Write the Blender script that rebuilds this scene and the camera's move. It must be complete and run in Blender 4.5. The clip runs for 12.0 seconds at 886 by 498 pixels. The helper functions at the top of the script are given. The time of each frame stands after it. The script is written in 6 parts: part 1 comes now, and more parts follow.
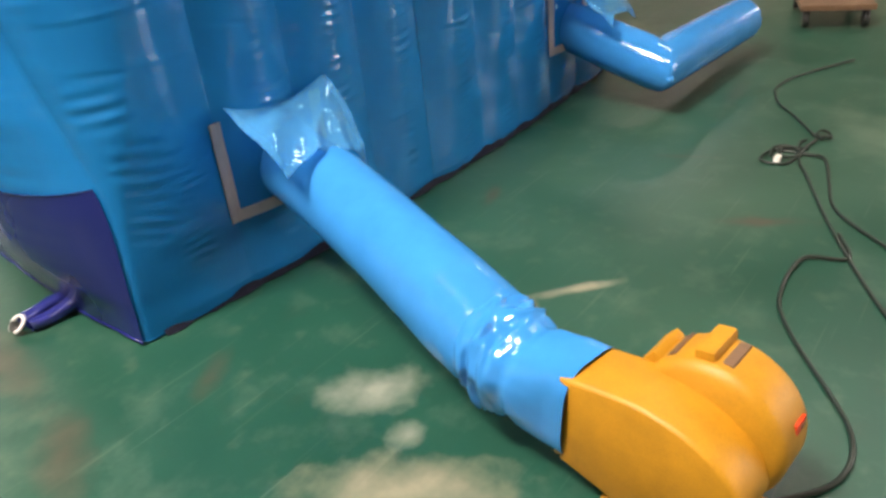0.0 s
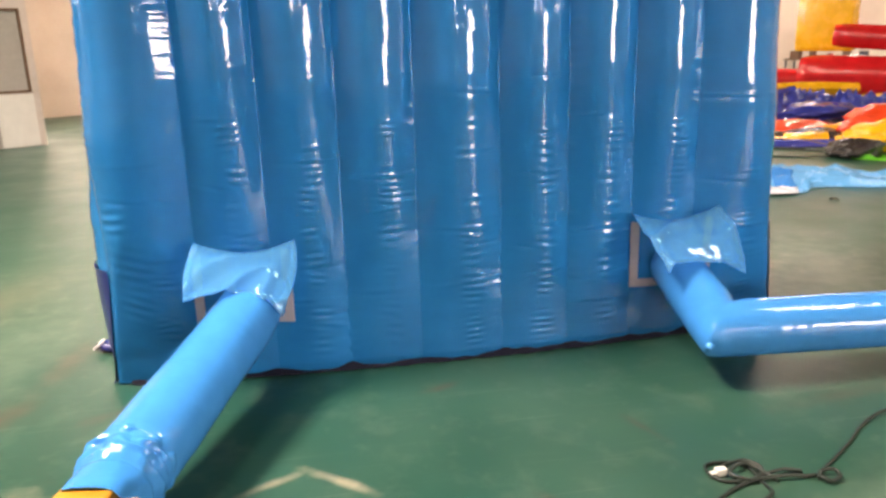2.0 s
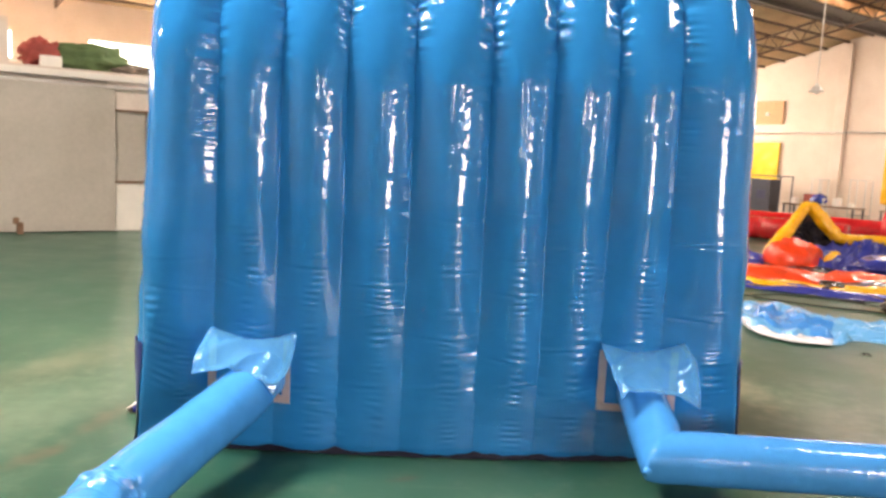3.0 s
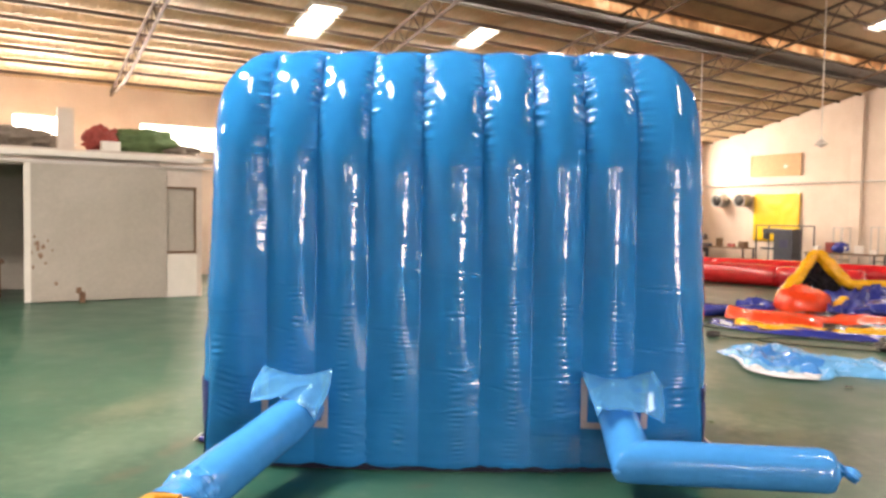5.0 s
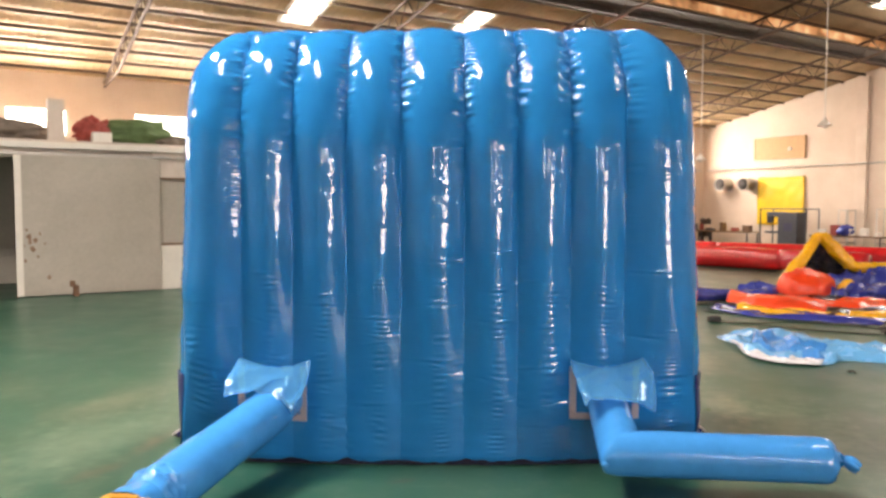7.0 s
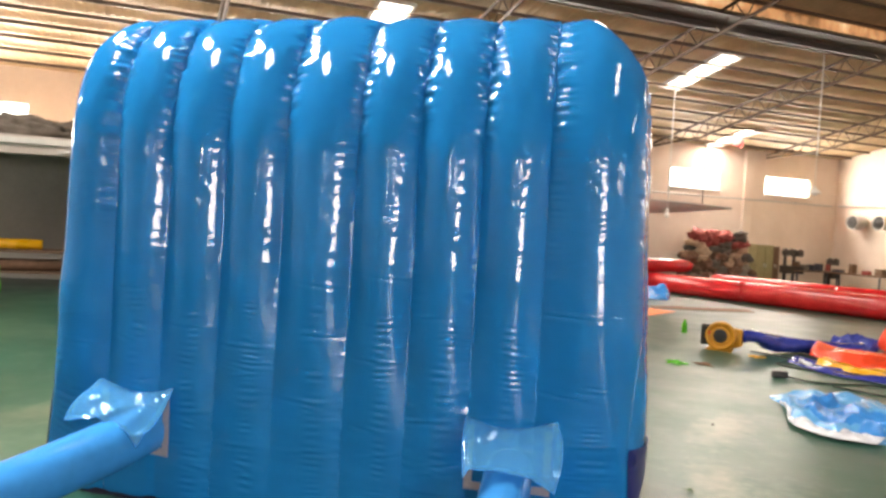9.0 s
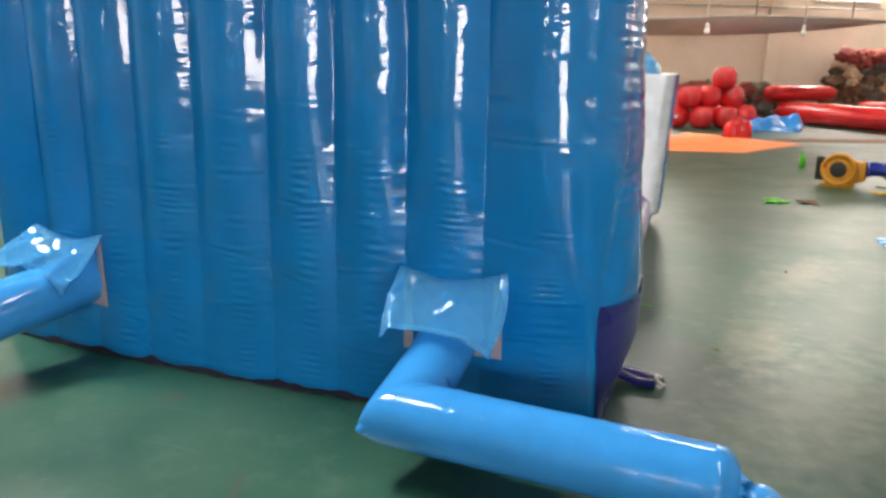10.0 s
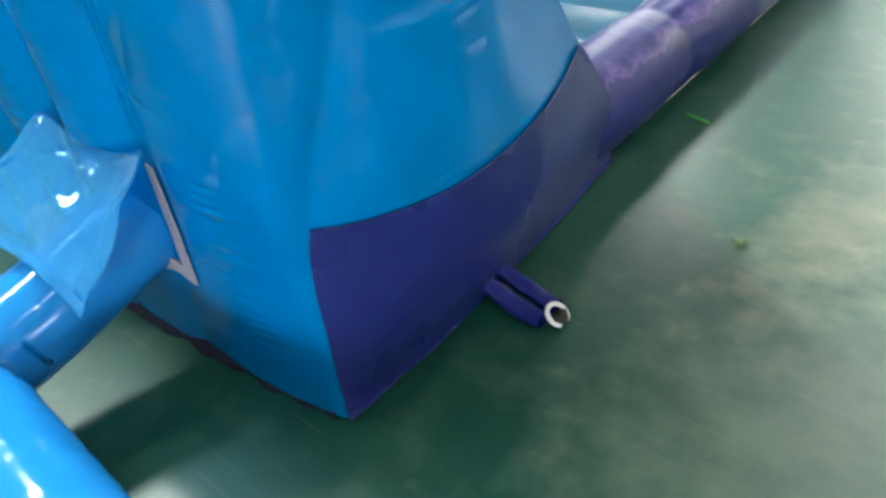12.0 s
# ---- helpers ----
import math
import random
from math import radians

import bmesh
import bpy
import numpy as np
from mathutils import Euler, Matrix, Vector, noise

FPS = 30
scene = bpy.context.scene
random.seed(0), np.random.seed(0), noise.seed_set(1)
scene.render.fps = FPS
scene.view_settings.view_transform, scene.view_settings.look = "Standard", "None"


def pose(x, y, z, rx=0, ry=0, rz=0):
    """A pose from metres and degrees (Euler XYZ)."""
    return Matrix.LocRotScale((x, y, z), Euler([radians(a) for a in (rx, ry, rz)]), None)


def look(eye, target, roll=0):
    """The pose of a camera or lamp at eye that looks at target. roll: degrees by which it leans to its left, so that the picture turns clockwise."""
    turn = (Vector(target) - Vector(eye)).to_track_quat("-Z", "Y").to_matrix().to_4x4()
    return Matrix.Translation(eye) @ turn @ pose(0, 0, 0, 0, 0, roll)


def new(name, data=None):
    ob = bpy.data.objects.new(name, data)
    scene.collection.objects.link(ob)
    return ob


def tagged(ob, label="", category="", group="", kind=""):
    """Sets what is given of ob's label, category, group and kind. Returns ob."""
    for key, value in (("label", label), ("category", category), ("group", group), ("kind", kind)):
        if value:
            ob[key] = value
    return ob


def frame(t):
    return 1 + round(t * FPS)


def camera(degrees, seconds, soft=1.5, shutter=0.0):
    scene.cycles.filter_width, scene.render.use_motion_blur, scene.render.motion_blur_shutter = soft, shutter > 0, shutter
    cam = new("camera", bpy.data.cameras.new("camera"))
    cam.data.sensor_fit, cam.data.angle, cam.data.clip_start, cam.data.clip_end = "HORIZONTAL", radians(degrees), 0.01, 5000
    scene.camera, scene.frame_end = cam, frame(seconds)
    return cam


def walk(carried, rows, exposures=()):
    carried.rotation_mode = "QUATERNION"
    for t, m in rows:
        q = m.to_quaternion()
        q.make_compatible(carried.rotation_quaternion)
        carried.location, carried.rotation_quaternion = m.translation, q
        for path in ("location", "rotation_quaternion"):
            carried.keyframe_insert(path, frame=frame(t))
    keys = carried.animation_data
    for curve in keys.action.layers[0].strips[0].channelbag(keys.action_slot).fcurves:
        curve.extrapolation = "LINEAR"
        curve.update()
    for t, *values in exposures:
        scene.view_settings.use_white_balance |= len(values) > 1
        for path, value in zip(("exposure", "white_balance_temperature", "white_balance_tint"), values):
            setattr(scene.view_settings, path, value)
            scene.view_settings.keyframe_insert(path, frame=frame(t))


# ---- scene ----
cam = camera(60.9, 12.0, soft=2.9, shutter=0.0)
PATH = [
    (0, (-2.911, -2.267, 1.531), (-1.559, -1.161, 0.558), -5.45),
    (0.5, (-2.557, -2.715, 1.575), (-1.440, -1.252, 0.792), -4.52),
    (1, (-1.986, -3.157, 1.662), (-1.258, -1.425, 0.975), -6.72),
    (1.5, (-1.374, -3.481, 1.726), (-0.716, -1.703, 1.090), -1.54),
    (2, (-0.844, -3.819, 1.674), (-0.495, -1.924, 1.140), -1.52),
    (2.5, (-0.462, -4.031, 1.705), (-0.164, -2.095, 1.298), 1.41),
    (3, (-0.313, -4.440, 1.788), (-0.207, -2.457, 1.547), 2.92),
    (5, (-0.151, -5.492, 1.835), (-0.142, -3.494, 1.751), 0.94),
    (5.5, (-0.131, -5.518, 1.825), (-0.120, -3.520, 1.728), 0.20),
    (6, (-0.107, -5.411, 1.815), (-0.097, -3.413, 1.716), 0.56),
    (6.5, (-0.089, -5.347, 1.806), (-0.077, -3.350, 1.698), 0.52),
    (8.5, (0.973, -4.686, 1.799), (0.775, -2.700, 1.682), -0.13),
    (9, (1.450, -4.318, 1.824), (1.100, -2.350, 1.757), 3.20),
    (9.5, (1.895, -3.864, 1.791), (1.385, -1.931, 1.738), 3.47),
    (10, (2.260, -3.282, 1.690), (1.592, -1.461, 1.203), 0.63),
    (10.5, (2.501, -2.691, 1.546), (1.733, -1.073, 0.656), -3.01),
    (11, (2.743, -2.102, 1.516), (1.797, -0.717, 0.425), -4.84),
    (11.5, (2.885, -1.454, 1.528), (1.868, -0.171, 0.378), -8.93),
    (12, (3.029, -0.770, 1.535), (1.885, 0.380, 0.366), -7.31),
]
walk(cam, [(t, look(eye, target, roll)) for t, eye, target, roll in PATH],
     exposures=[(0.0, -0.16, 6900, 13.5), (0.5, 0.12, 7450, 17.0), (1.0, 0.32, 7450, 19.5), (2.5, 0.30, 7400, 19.5), (5.0, 0.19, 7350, 19.5), (6.5, 0.0, 7300, 18.5), (8.5, 0.02, 6950, 15.5), (9.5, -0.02, 6700, 12.0), (10.5, -0.15, 6200, 7.0), (11.2, 0.03, 5850, 2.5), (12.0, 0.40, 5800, 1.0)])

# ---------------------------------------------------------------- light
world = bpy.data.worlds.new("world")
scene.world = world
world.use_nodes = True
wn = world.node_tree.nodes
sky = wn.new("ShaderNodeTexSky")
sky.sky_type = "NISHITA"
sky.sun_disc = False
sky.sun_elevation, sky.sun_rotation = radians(48), radians(-30)
wn["Background"].inputs["Strength"].default_value = 0.12
world.node_tree.links.new(sky.outputs[0], wn["Background"].inputs["Color"])

HALL = radians(32)                     # the hall stands at this turn to the bouncer
BM = Matrix.Rotation(HALL, 4, "Z")
U0, U1, V0, V1 = -22.0, 25.5, -16.0, 18.5
EAVE, SLOPE, RIDGE = 5.3, 0.2, 1.2
STEP_V = 9.8                           # where the raised middle of the roof begins


def roof_z(v):
    """Height of the roof's underside."""
    d = (V1 - v) if v >= RIDGE else (v - (2 * RIDGE - V1))
    z = EAVE + SLOPE * d
    return z + (0.42 if abs(v - RIDGE) < STEP_V - RIDGE else 0.0)


def area_lamp(name, place, turn, sx, sy, watts, colour=(1, 1, 1)):
    d = bpy.data.lights.new(name, "AREA")
    d.shape, d.size, d.size_y, d.energy, d.color = "RECTANGLE", sx, sy, watts, colour
    ob = new(name, d)
    ob.matrix_world = BM @ Matrix.Translation(place) @ turn
    return ob


TILT_A = math.atan(SLOPE)
# those beyond u -5 and at v -5 are unseen repeats, added for light
ROOFLIGHTS = [(-4.2, 3.1, 1.0, 2.4), (-3.5, -0.6, 1.2, 2.0), (4.05, 12.6, 0.75, 1.7), (8.4, 12.05, 0.6, 1.2), (13.3, 12.75, 0.65, 2.5), (18.85, 17.4, 0.65, 2.0),
              (20.4, 7.0, 0.7, 2.4), (-6.0, 12.4, 0.75, 2.2), (-12.0, 12.4, 0.75, 2.2),
              (5.0, -5.0, 0.9, 3.0), (6.8, 6.2, 0.75, 2.4), (18.0, -5.0, 0.9, 3.0)]
for u, v, w, l in ROOFLIGHTS:
    side = 1 if v > RIDGE else -1
    watts = 900 if (u < -3 and 0 < v < 5) else 240 if u < -3 else 210 if u < 10 else 150
    watts *= 0.15 if -7 < u < -5 and v > 10 else 0.55 if 13 < u < 14 else 0.40 if -2 < v < 0 else 0.55 if 6 < u < 7 else 1.0 if side == 1 else 0.4 if u > 10 else 0.3
    area_lamp("rooflight_sky", (u, v, roof_z(v) - 0.02), Matrix.Rotation(-side * TILT_A, 4, "X"), w, l, watts * w * l, (1.0, 0.955, 0.88))
WIN_N = [(-9.6, 2.35), (-5.1, 2.35), (-1.3, 1.5), (2.3, 2.3), (7.0, 2.3), (11.6, 2.3), (18.25, 2.3), (22.85, 2.35)]
WIN_Z0, WIN_Z1 = 3.68, 4.43
for u, w in WIN_N:
    area_lamp("window_sky", (u, V1 + 0.12, (WIN_Z0 + WIN_Z1) / 2), Matrix.Rotation(radians(-90), 4, "X"), w, WIN_Z1 - WIN_Z0, (265 if u < 5 else 240 if u > 10 else 165) * w, (1.0, 0.94, 0.84))
area_lamp("window_sky", (U1 + 0.12, 7.75, 4.2), Matrix.Rotation(radians(90), 4, "Y"), 1.2, 1.7, 150, (1.0, 0.97, 0.9))
DOOR_S = (1.9, 3.6, 3.3)               # the big open gate behind the camera: middle, width, height
area_lamp("gate_sky", (DOOR_S[0], V0 - 0.15, 2.2), Matrix.Rotation(radians(90), 4, "X"), DOOR_S[1], 2.2, 560, (1.0, 0.97, 0.93))
# windows assumed on the unseen south wall, added to mirror the north ones
WIN_S = [(-9.0, 2.3), (-3.0, 2.3), (14.0, 2.3), (19.0, 2.3)]
for u, w in WIN_S:
    area_lamp("window_sky", (u, V0 - 0.12, (WIN_Z0 + WIN_Z1) / 2), Matrix.Rotation(radians(90), 4, "X"), w, WIN_Z1 - WIN_Z0, 150 * w, (1.0, 0.97, 0.93))

# ---------------------------------------------------------------- materials


def shader(name):
    m = bpy.data.materials.new(name)
    m.use_nodes = True
    return m, m.node_tree.nodes, m.node_tree.links, m.node_tree.nodes["Principled BSDF"]


def noise_node(n, l, scale, detail=4.0, coords=None, rough=0.55):
    t = n.new("ShaderNodeTexNoise")
    t.inputs["Scale"].default_value, t.inputs["Detail"].default_value, t.inputs["Roughness"].default_value = scale, detail, rough
    if coords is not None:
        l.new(coords, t.inputs["Vector"])
    return t


def ramp(n, l, fac, stops):
    r = n.new("ShaderNodeValToRGB")
    e = r.color_ramp.elements
    while len(e) < len(stops):
        e.new(0.5)
    for k, (p, c) in enumerate(stops):
        e[k].position, e[k].color = p, (*c, 1) if len(c) == 3 else c
    l.new(fac, r.inputs["Fac"])
    return r


def mixed(n, l, fac, a, b, mode="MIX"):
    x = n.new("ShaderNodeMix")
    x.data_type, x.blend_type = "RGBA", mode
    for sock, val in ((0, fac), (6, a), (7, b)):
        if isinstance(val, (int, float)):
            x.inputs[sock].default_value = val
        elif isinstance(val, tuple):
            x.inputs[sock].default_value = (*val, 1)
        else:
            l.new(val, x.inputs[sock])
    return x.outputs[2]


def bumped(n, l, b, height, strength, distance):
    x = n.new("ShaderNodeBump")
    x.inputs["Strength"].default_value, x.inputs["Distance"].default_value = strength, distance
    l.new(height, x.inputs["Height"])
    l.new(x.outputs[0], b.inputs["Normal"])


def where(n):
    return n.new("ShaderNodeTexCoord").outputs["Object"]


def vinyl(name, colour, rough=0.16, wave=7.0, depth=0.012, vary=0.12, coat=0.3, crinkled=False):
    """Coated PVC cloth: glossy, softly wrinkled; crinkled cloth also has fine cross creases in slack places."""
    m, n, l, b = shader(name)
    o = where(n)
    big = noise_node(n, l, wave, 3, o)
    fine = noise_node(n, l, 60, 2, o)
    dark = tuple(c * (1 - vary) for c in colour)
    lite = tuple(min(1, c * (1 + vary) + 0.001) for c in colour)
    l.new(ramp(n, l, big.outputs[0], [(0.3, dark), (0.7, lite)]).outputs[0], b.inputs["Base Color"])
    rr = ramp(n, l, big.outputs[0], [(0.3, (rough * 0.85,) * 3), (0.75, (rough * 1.35,) * 3)])
    l.new(rr.outputs[0], b.inputs["Roughness"])
    b.inputs["Coat Weight"].default_value, b.inputs["Coat Roughness"].default_value = coat, 0.08
    h = mixed(n, l, 0.008, big.outputs[0], fine.outputs[0])
    if crinkled:
        mp = n.new("ShaderNodeMapping")
        mp.inputs["Scale"].default_value = (5, 5, 34)
        l.new(o, mp.inputs["Vector"])
        crease = noise_node(n, l, 1.0, 3, mp.outputs[0], 0.6)
        slack = ramp(n, l, noise_node(n, l, 2.2, 2, o).outputs[0], [(0.40, (0.20,) * 3), (0.66, (1, 1, 1))])
        h = mixed(n, l, 0.16, h, mixed(n, l, slack.outputs[0], (0.5, 0.5, 0.5), crease.outputs[0]))
    bumped(n, l, b, h, 0.55, depth)
    return m


def plain(name, colour, rough=0.5, metal=0.0, scale=9.0, vary=0.18, bump=0.002):
    m, n, l, b = shader(name)
    o = where(n)
    t = noise_node(n, l, scale, 6, o)
    f = noise_node(n, l, scale * 11, 3, o)
    k = mixed(n, l, 0.35, t.outputs[0], f.outputs[0])
    l.new(ramp(n, l, k, [(0.3, tuple(c * (1 - vary) for c in colour)), (0.7, tuple(min(1, c * (1 + vary)) for c in colour))]).outputs[0], b.inputs["Base Color"])
    b.inputs["Roughness"].default_value, b.inputs["Metallic"].default_value = rough, metal
    bumped(n, l, b, k, 0.4, bump)
    return m


WORN_AND_LIT = [  # middle, half length, half width, turn, colour and strength of worn spots and painted-in floor light
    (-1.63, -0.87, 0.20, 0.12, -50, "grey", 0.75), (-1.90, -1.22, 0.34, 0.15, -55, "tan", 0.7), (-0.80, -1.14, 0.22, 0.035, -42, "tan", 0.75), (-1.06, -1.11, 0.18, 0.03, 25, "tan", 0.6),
    # pale at (2.85, 0.75) paints in lit floor; tan at (2.58, 1.55) mixes wear and glare
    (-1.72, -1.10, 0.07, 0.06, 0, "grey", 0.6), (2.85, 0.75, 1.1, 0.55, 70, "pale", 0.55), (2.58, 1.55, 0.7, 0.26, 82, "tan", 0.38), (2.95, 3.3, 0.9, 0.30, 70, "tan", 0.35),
    # pale at (-2.75, 0.3) is a floor reflection put into the colour
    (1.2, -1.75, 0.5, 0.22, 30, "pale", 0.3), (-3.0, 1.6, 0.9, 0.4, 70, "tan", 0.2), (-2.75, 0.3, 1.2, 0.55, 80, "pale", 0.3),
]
# brown stains, and a long thin brown strip beside the spare sleeve
BROWN_MARKS = [
    (0.03, -1.56, 0.24, 0.05, -62, "brown", 0.8), (-2.32, -0.25, 0.32, 0.10, 60, "brown", 0.6), (-2.2, 0.35, 0.40, 0.10, 80, "brown", 0.55), (0.55, -1.02, 0.16, 0.03, -70, "brown", 0.5),
    (-0.25, -0.42, 0.14, 0.04, 20, "brown", 0.6), (1.62, -0.95, 0.5, 0.07, 8, "brown", 0.35), (-1.85, -0.35, 0.16, 0.06, 30, "brown", 0.45),
]


def floor_material():
    m, n, l, b = shader("green_floor_paint")
    o = n.new("ShaderNodeNewGeometry").outputs["Position"]
    large = noise_node(n, l, 0.35, 4, o)
    mid = noise_node(n, l, 1.3, 6, o, 0.55)
    fleck = noise_node(n, l, 8.0, 4, o, 0.5)
    grit = noise_node(n, l, 55, 3, o)
    green = ramp(n, l, mid.outputs[0], [(0.30, (0.0095, 0.056, 0.036)), (0.52, (0.0125, 0.069, 0.045)), (0.74, (0.0175, 0.080, 0.053))]).outputs[0]
    worn = ramp(n, l, large.outputs[0], [(0.50, (0, 0, 0)), (0.80, (0.35, 0.35, 0.35))])
    col = mixed(n, l, worn.outputs[0], green, (0.12, 0.165, 0.105))
    specks = ramp(n, l, fleck.outputs[0], [(0.58, (0, 0, 0)), (0.90, (0.28, 0.28, 0.28))])
    col = mixed(n, l, specks.outputs[0], col, (0.045, 0.055, 0.035))
    pale = ramp(n, l, fleck.outputs[0], [(0.16, (0.30, 0.30, 0.30)), (0.38, (0, 0, 0))])
    col = mixed(n, l, pale.outputs[0], col, (0.16, 0.20, 0.14))
    scuff = noise_node(n, l, 4.2, 6, o, 0.62)
    rubbed = ramp(n, l, scuff.outputs[0], [(0.52, (0, 0, 0)), (0.74, (0.42,) * 3)])
    col = mixed(n, l, rubbed.outputs[0], col, (0.10, 0.16, 0.115))
    fine = noise_node(n, l, 30, 3, o, 0.5)
    dirt = ramp(n, l, fine.outputs[0], [(0.60, (0, 0, 0)), (0.82, (0.20,) * 3)])
    patch = ramp(n, l, mid.outputs[0], [(0.45, (0.15,) * 3), (0.65, (1, 1, 1))])
    col = mixed(n, l, mixed(n, l, 1.0, dirt.outputs[0], patch.outputs[0], "MULTIPLY"), col, (0.030, 0.032, 0.022))
    for turn, power in ((35, 0.30), (-20, 0.22)):
        mp = n.new("ShaderNodeMapping")
        mp.inputs["Rotation"].default_value = (0, 0, radians(turn))
        mp.inputs["Scale"].default_value = (1.1, 30, 1)
        l.new(o, mp.inputs["Vector"])
        scratch = ramp(n, l, noise_node(n, l, 1.0, 3, mp.outputs[0], 0.5).outputs[0], [(0.66, (0, 0, 0)), (0.76, (power,) * 3)])
        col = mixed(n, l, scratch.outputs[0], col, (0.17, 0.20, 0.15))
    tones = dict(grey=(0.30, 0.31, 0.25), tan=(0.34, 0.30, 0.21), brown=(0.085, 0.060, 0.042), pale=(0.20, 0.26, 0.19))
    for x, y, rx, ry, turn, tone, power in WORN_AND_LIT + BROWN_MARKS:
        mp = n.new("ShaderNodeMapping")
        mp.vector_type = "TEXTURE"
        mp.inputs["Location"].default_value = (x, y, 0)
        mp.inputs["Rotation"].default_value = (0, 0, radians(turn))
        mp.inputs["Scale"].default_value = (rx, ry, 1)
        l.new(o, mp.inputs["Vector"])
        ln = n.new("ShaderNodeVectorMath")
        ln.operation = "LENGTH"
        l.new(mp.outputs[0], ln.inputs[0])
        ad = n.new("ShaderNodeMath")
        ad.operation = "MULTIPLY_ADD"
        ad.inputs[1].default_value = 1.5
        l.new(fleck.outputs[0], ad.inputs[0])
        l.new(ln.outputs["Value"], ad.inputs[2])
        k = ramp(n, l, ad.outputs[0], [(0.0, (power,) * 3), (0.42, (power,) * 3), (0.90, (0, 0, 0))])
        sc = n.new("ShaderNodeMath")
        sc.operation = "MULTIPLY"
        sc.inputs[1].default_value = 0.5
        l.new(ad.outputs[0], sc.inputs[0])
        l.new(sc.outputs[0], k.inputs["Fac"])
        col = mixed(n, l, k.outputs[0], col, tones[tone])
    l.new(col, b.inputs["Base Color"])
    rr = ramp(n, l, mid.outputs[0], [(0.3, (0.30,) * 3), (0.7, (0.42,) * 3)])
    l.new(rr.outputs[0], b.inputs["Roughness"])
    b.inputs["Specular IOR Level"].default_value = 0.39
    b.inputs["Coat Weight"].default_value, b.inputs["Coat Roughness"].default_value, b.inputs["Coat IOR"].default_value = 0.06, 0.30, 1.5
    bumped(n, l, b, grit.outputs[0], 0.15, 0.0012)
    return m


def wall_material(name, colour, grime):
    m, n, l, b = shader(name)
    o = where(n)
    cloud = noise_node(n, l, 0.6, 6, o, 0.6)
    fine = noise_node(n, l, 14, 4, o)
    col = ramp(n, l, cloud.outputs[0], [(0.35, colour), (0.75, grime)]).outputs[0]
    col = mixed(n, l, 0.12, col, fine.outputs[0], "OVERLAY")
    l.new(col, b.inputs["Base Color"])
    b.inputs["Roughness"].default_value = 0.75
    bumped(n, l, b, fine.outputs[0], 0.3, 0.003)
    return m


def printed_vinyl():
    """Printed PVC that goes from indigo with a jagged pink band to pale lilac with purple zigzags."""
    m, n, l, b = shader("purple_printed_vinyl")
    o = where(n)
    sep = n.new("ShaderNodeSeparateXYZ")
    l.new(o, sep.inputs[0])
    jag = noise_node(n, l, 9, 3, o)
    add = n.new("ShaderNodeMath")
    add.operation = "MULTIPLY_ADD"
    add.inputs[1].default_value = 0.16
    l.new(jag.outputs[0], add.inputs[0])
    l.new(sep.outputs["Z"], add.inputs[2])
    col = ramp(n, l, add.outputs[0], [(0.05, (0.010, 0.016, 0.100)), (0.28, (0.014, 0.020, 0.128)), (0.392, (0.020, 0.024, 0.145)), (0.406, (0.11, 0.075, 0.25)), (0.424, (0.05, 0.04, 0.18)), (0.442, (0.018, 0.020, 0.13))])
    zig = n.new("ShaderNodeTexWave")
    zig.inputs["Scale"].default_value, zig.inputs["Distortion"].default_value = 1.1, 5.0
    l.new(o, zig.inputs["Vector"])
    pale = ramp(n, l, zig.outputs[0], [(0.0, (0.42, 0.40, 0.58)), (0.86, (0.50, 0.48, 0.62)), (0.93, (0.16, 0.07, 0.30))])
    along = ramp(n, l, sep.outputs["Y"], [(0.0, (0, 0, 0)), (1.0, (1, 1, 1))])
    part_y = n.new("ShaderNodeMapRange")
    part_y.inputs["From Min"].default_value, part_y.inputs["From Max"].default_value = 2.9, 3.6
    l.new(sep.outputs["Y"], part_y.inputs["Value"])
    l.new(part_y.outputs[0], along.inputs["Fac"])
    l.new(mixed(n, l, along.outputs[0], col.outputs[0], pale.outputs[0]), b.inputs["Base Color"])
    b.inputs["Roughness"].default_value = 0.40
    b.inputs["Specular IOR Level"].default_value = 0.26
    bumped(n, l, b, noise_node(n, l, 8, 3, o).outputs[0], 0.4, 0.01)
    return m


def clear_vinyl():
    """Clear PVC sheet with a blue cast: shiny and half see-through."""
    m, n, l, b = shader("clear_blue_vinyl")
    o = where(n)
    b.inputs["Base Color"].default_value = (0.10, 0.42, 0.80, 1)
    b.inputs["Roughness"].default_value = 0.04
    b.inputs["Coat Weight"].default_value = 0.8
    bumped(n, l, b, noise_node(n, l, 5, 2, o).outputs[0], 0.25, 0.010)
    tr = n.new("ShaderNodeBsdfTransparent")
    tr.inputs[0].default_value = (0.74, 0.92, 1.0, 1)
    mx = n.new("ShaderNodeMixShader")
    mx.inputs[0].default_value = 0.60
    l.new(b.outputs[0], mx.inputs[1])
    l.new(tr.outputs[0], mx.inputs[2])
    l.new(mx.outputs[0], n["Material Output"].inputs[0])
    return m


def glass_material():
    m, n, l, b = shader("window_glass")
    b.inputs["Base Color"].default_value = (0.9, 0.95, 0.95, 1)
    b.inputs["Roughness"].default_value = 0.05
    b.inputs["Transmission Weight"].default_value = 1.0
    b.inputs["IOR"].default_value = 1.1
    return m


def glow_material():
    """Translucent rooflight sheet with the bright sky behind it."""
    m, n, l, b = shader("rooflight_sheet")
    b.inputs["Base Color"].default_value = (0.85, 0.85, 0.82, 1)
    b.inputs["Emission Color"].default_value = (1.0, 0.96, 0.88, 1)
    b.inputs["Emission Strength"].default_value = 6.0
    return m


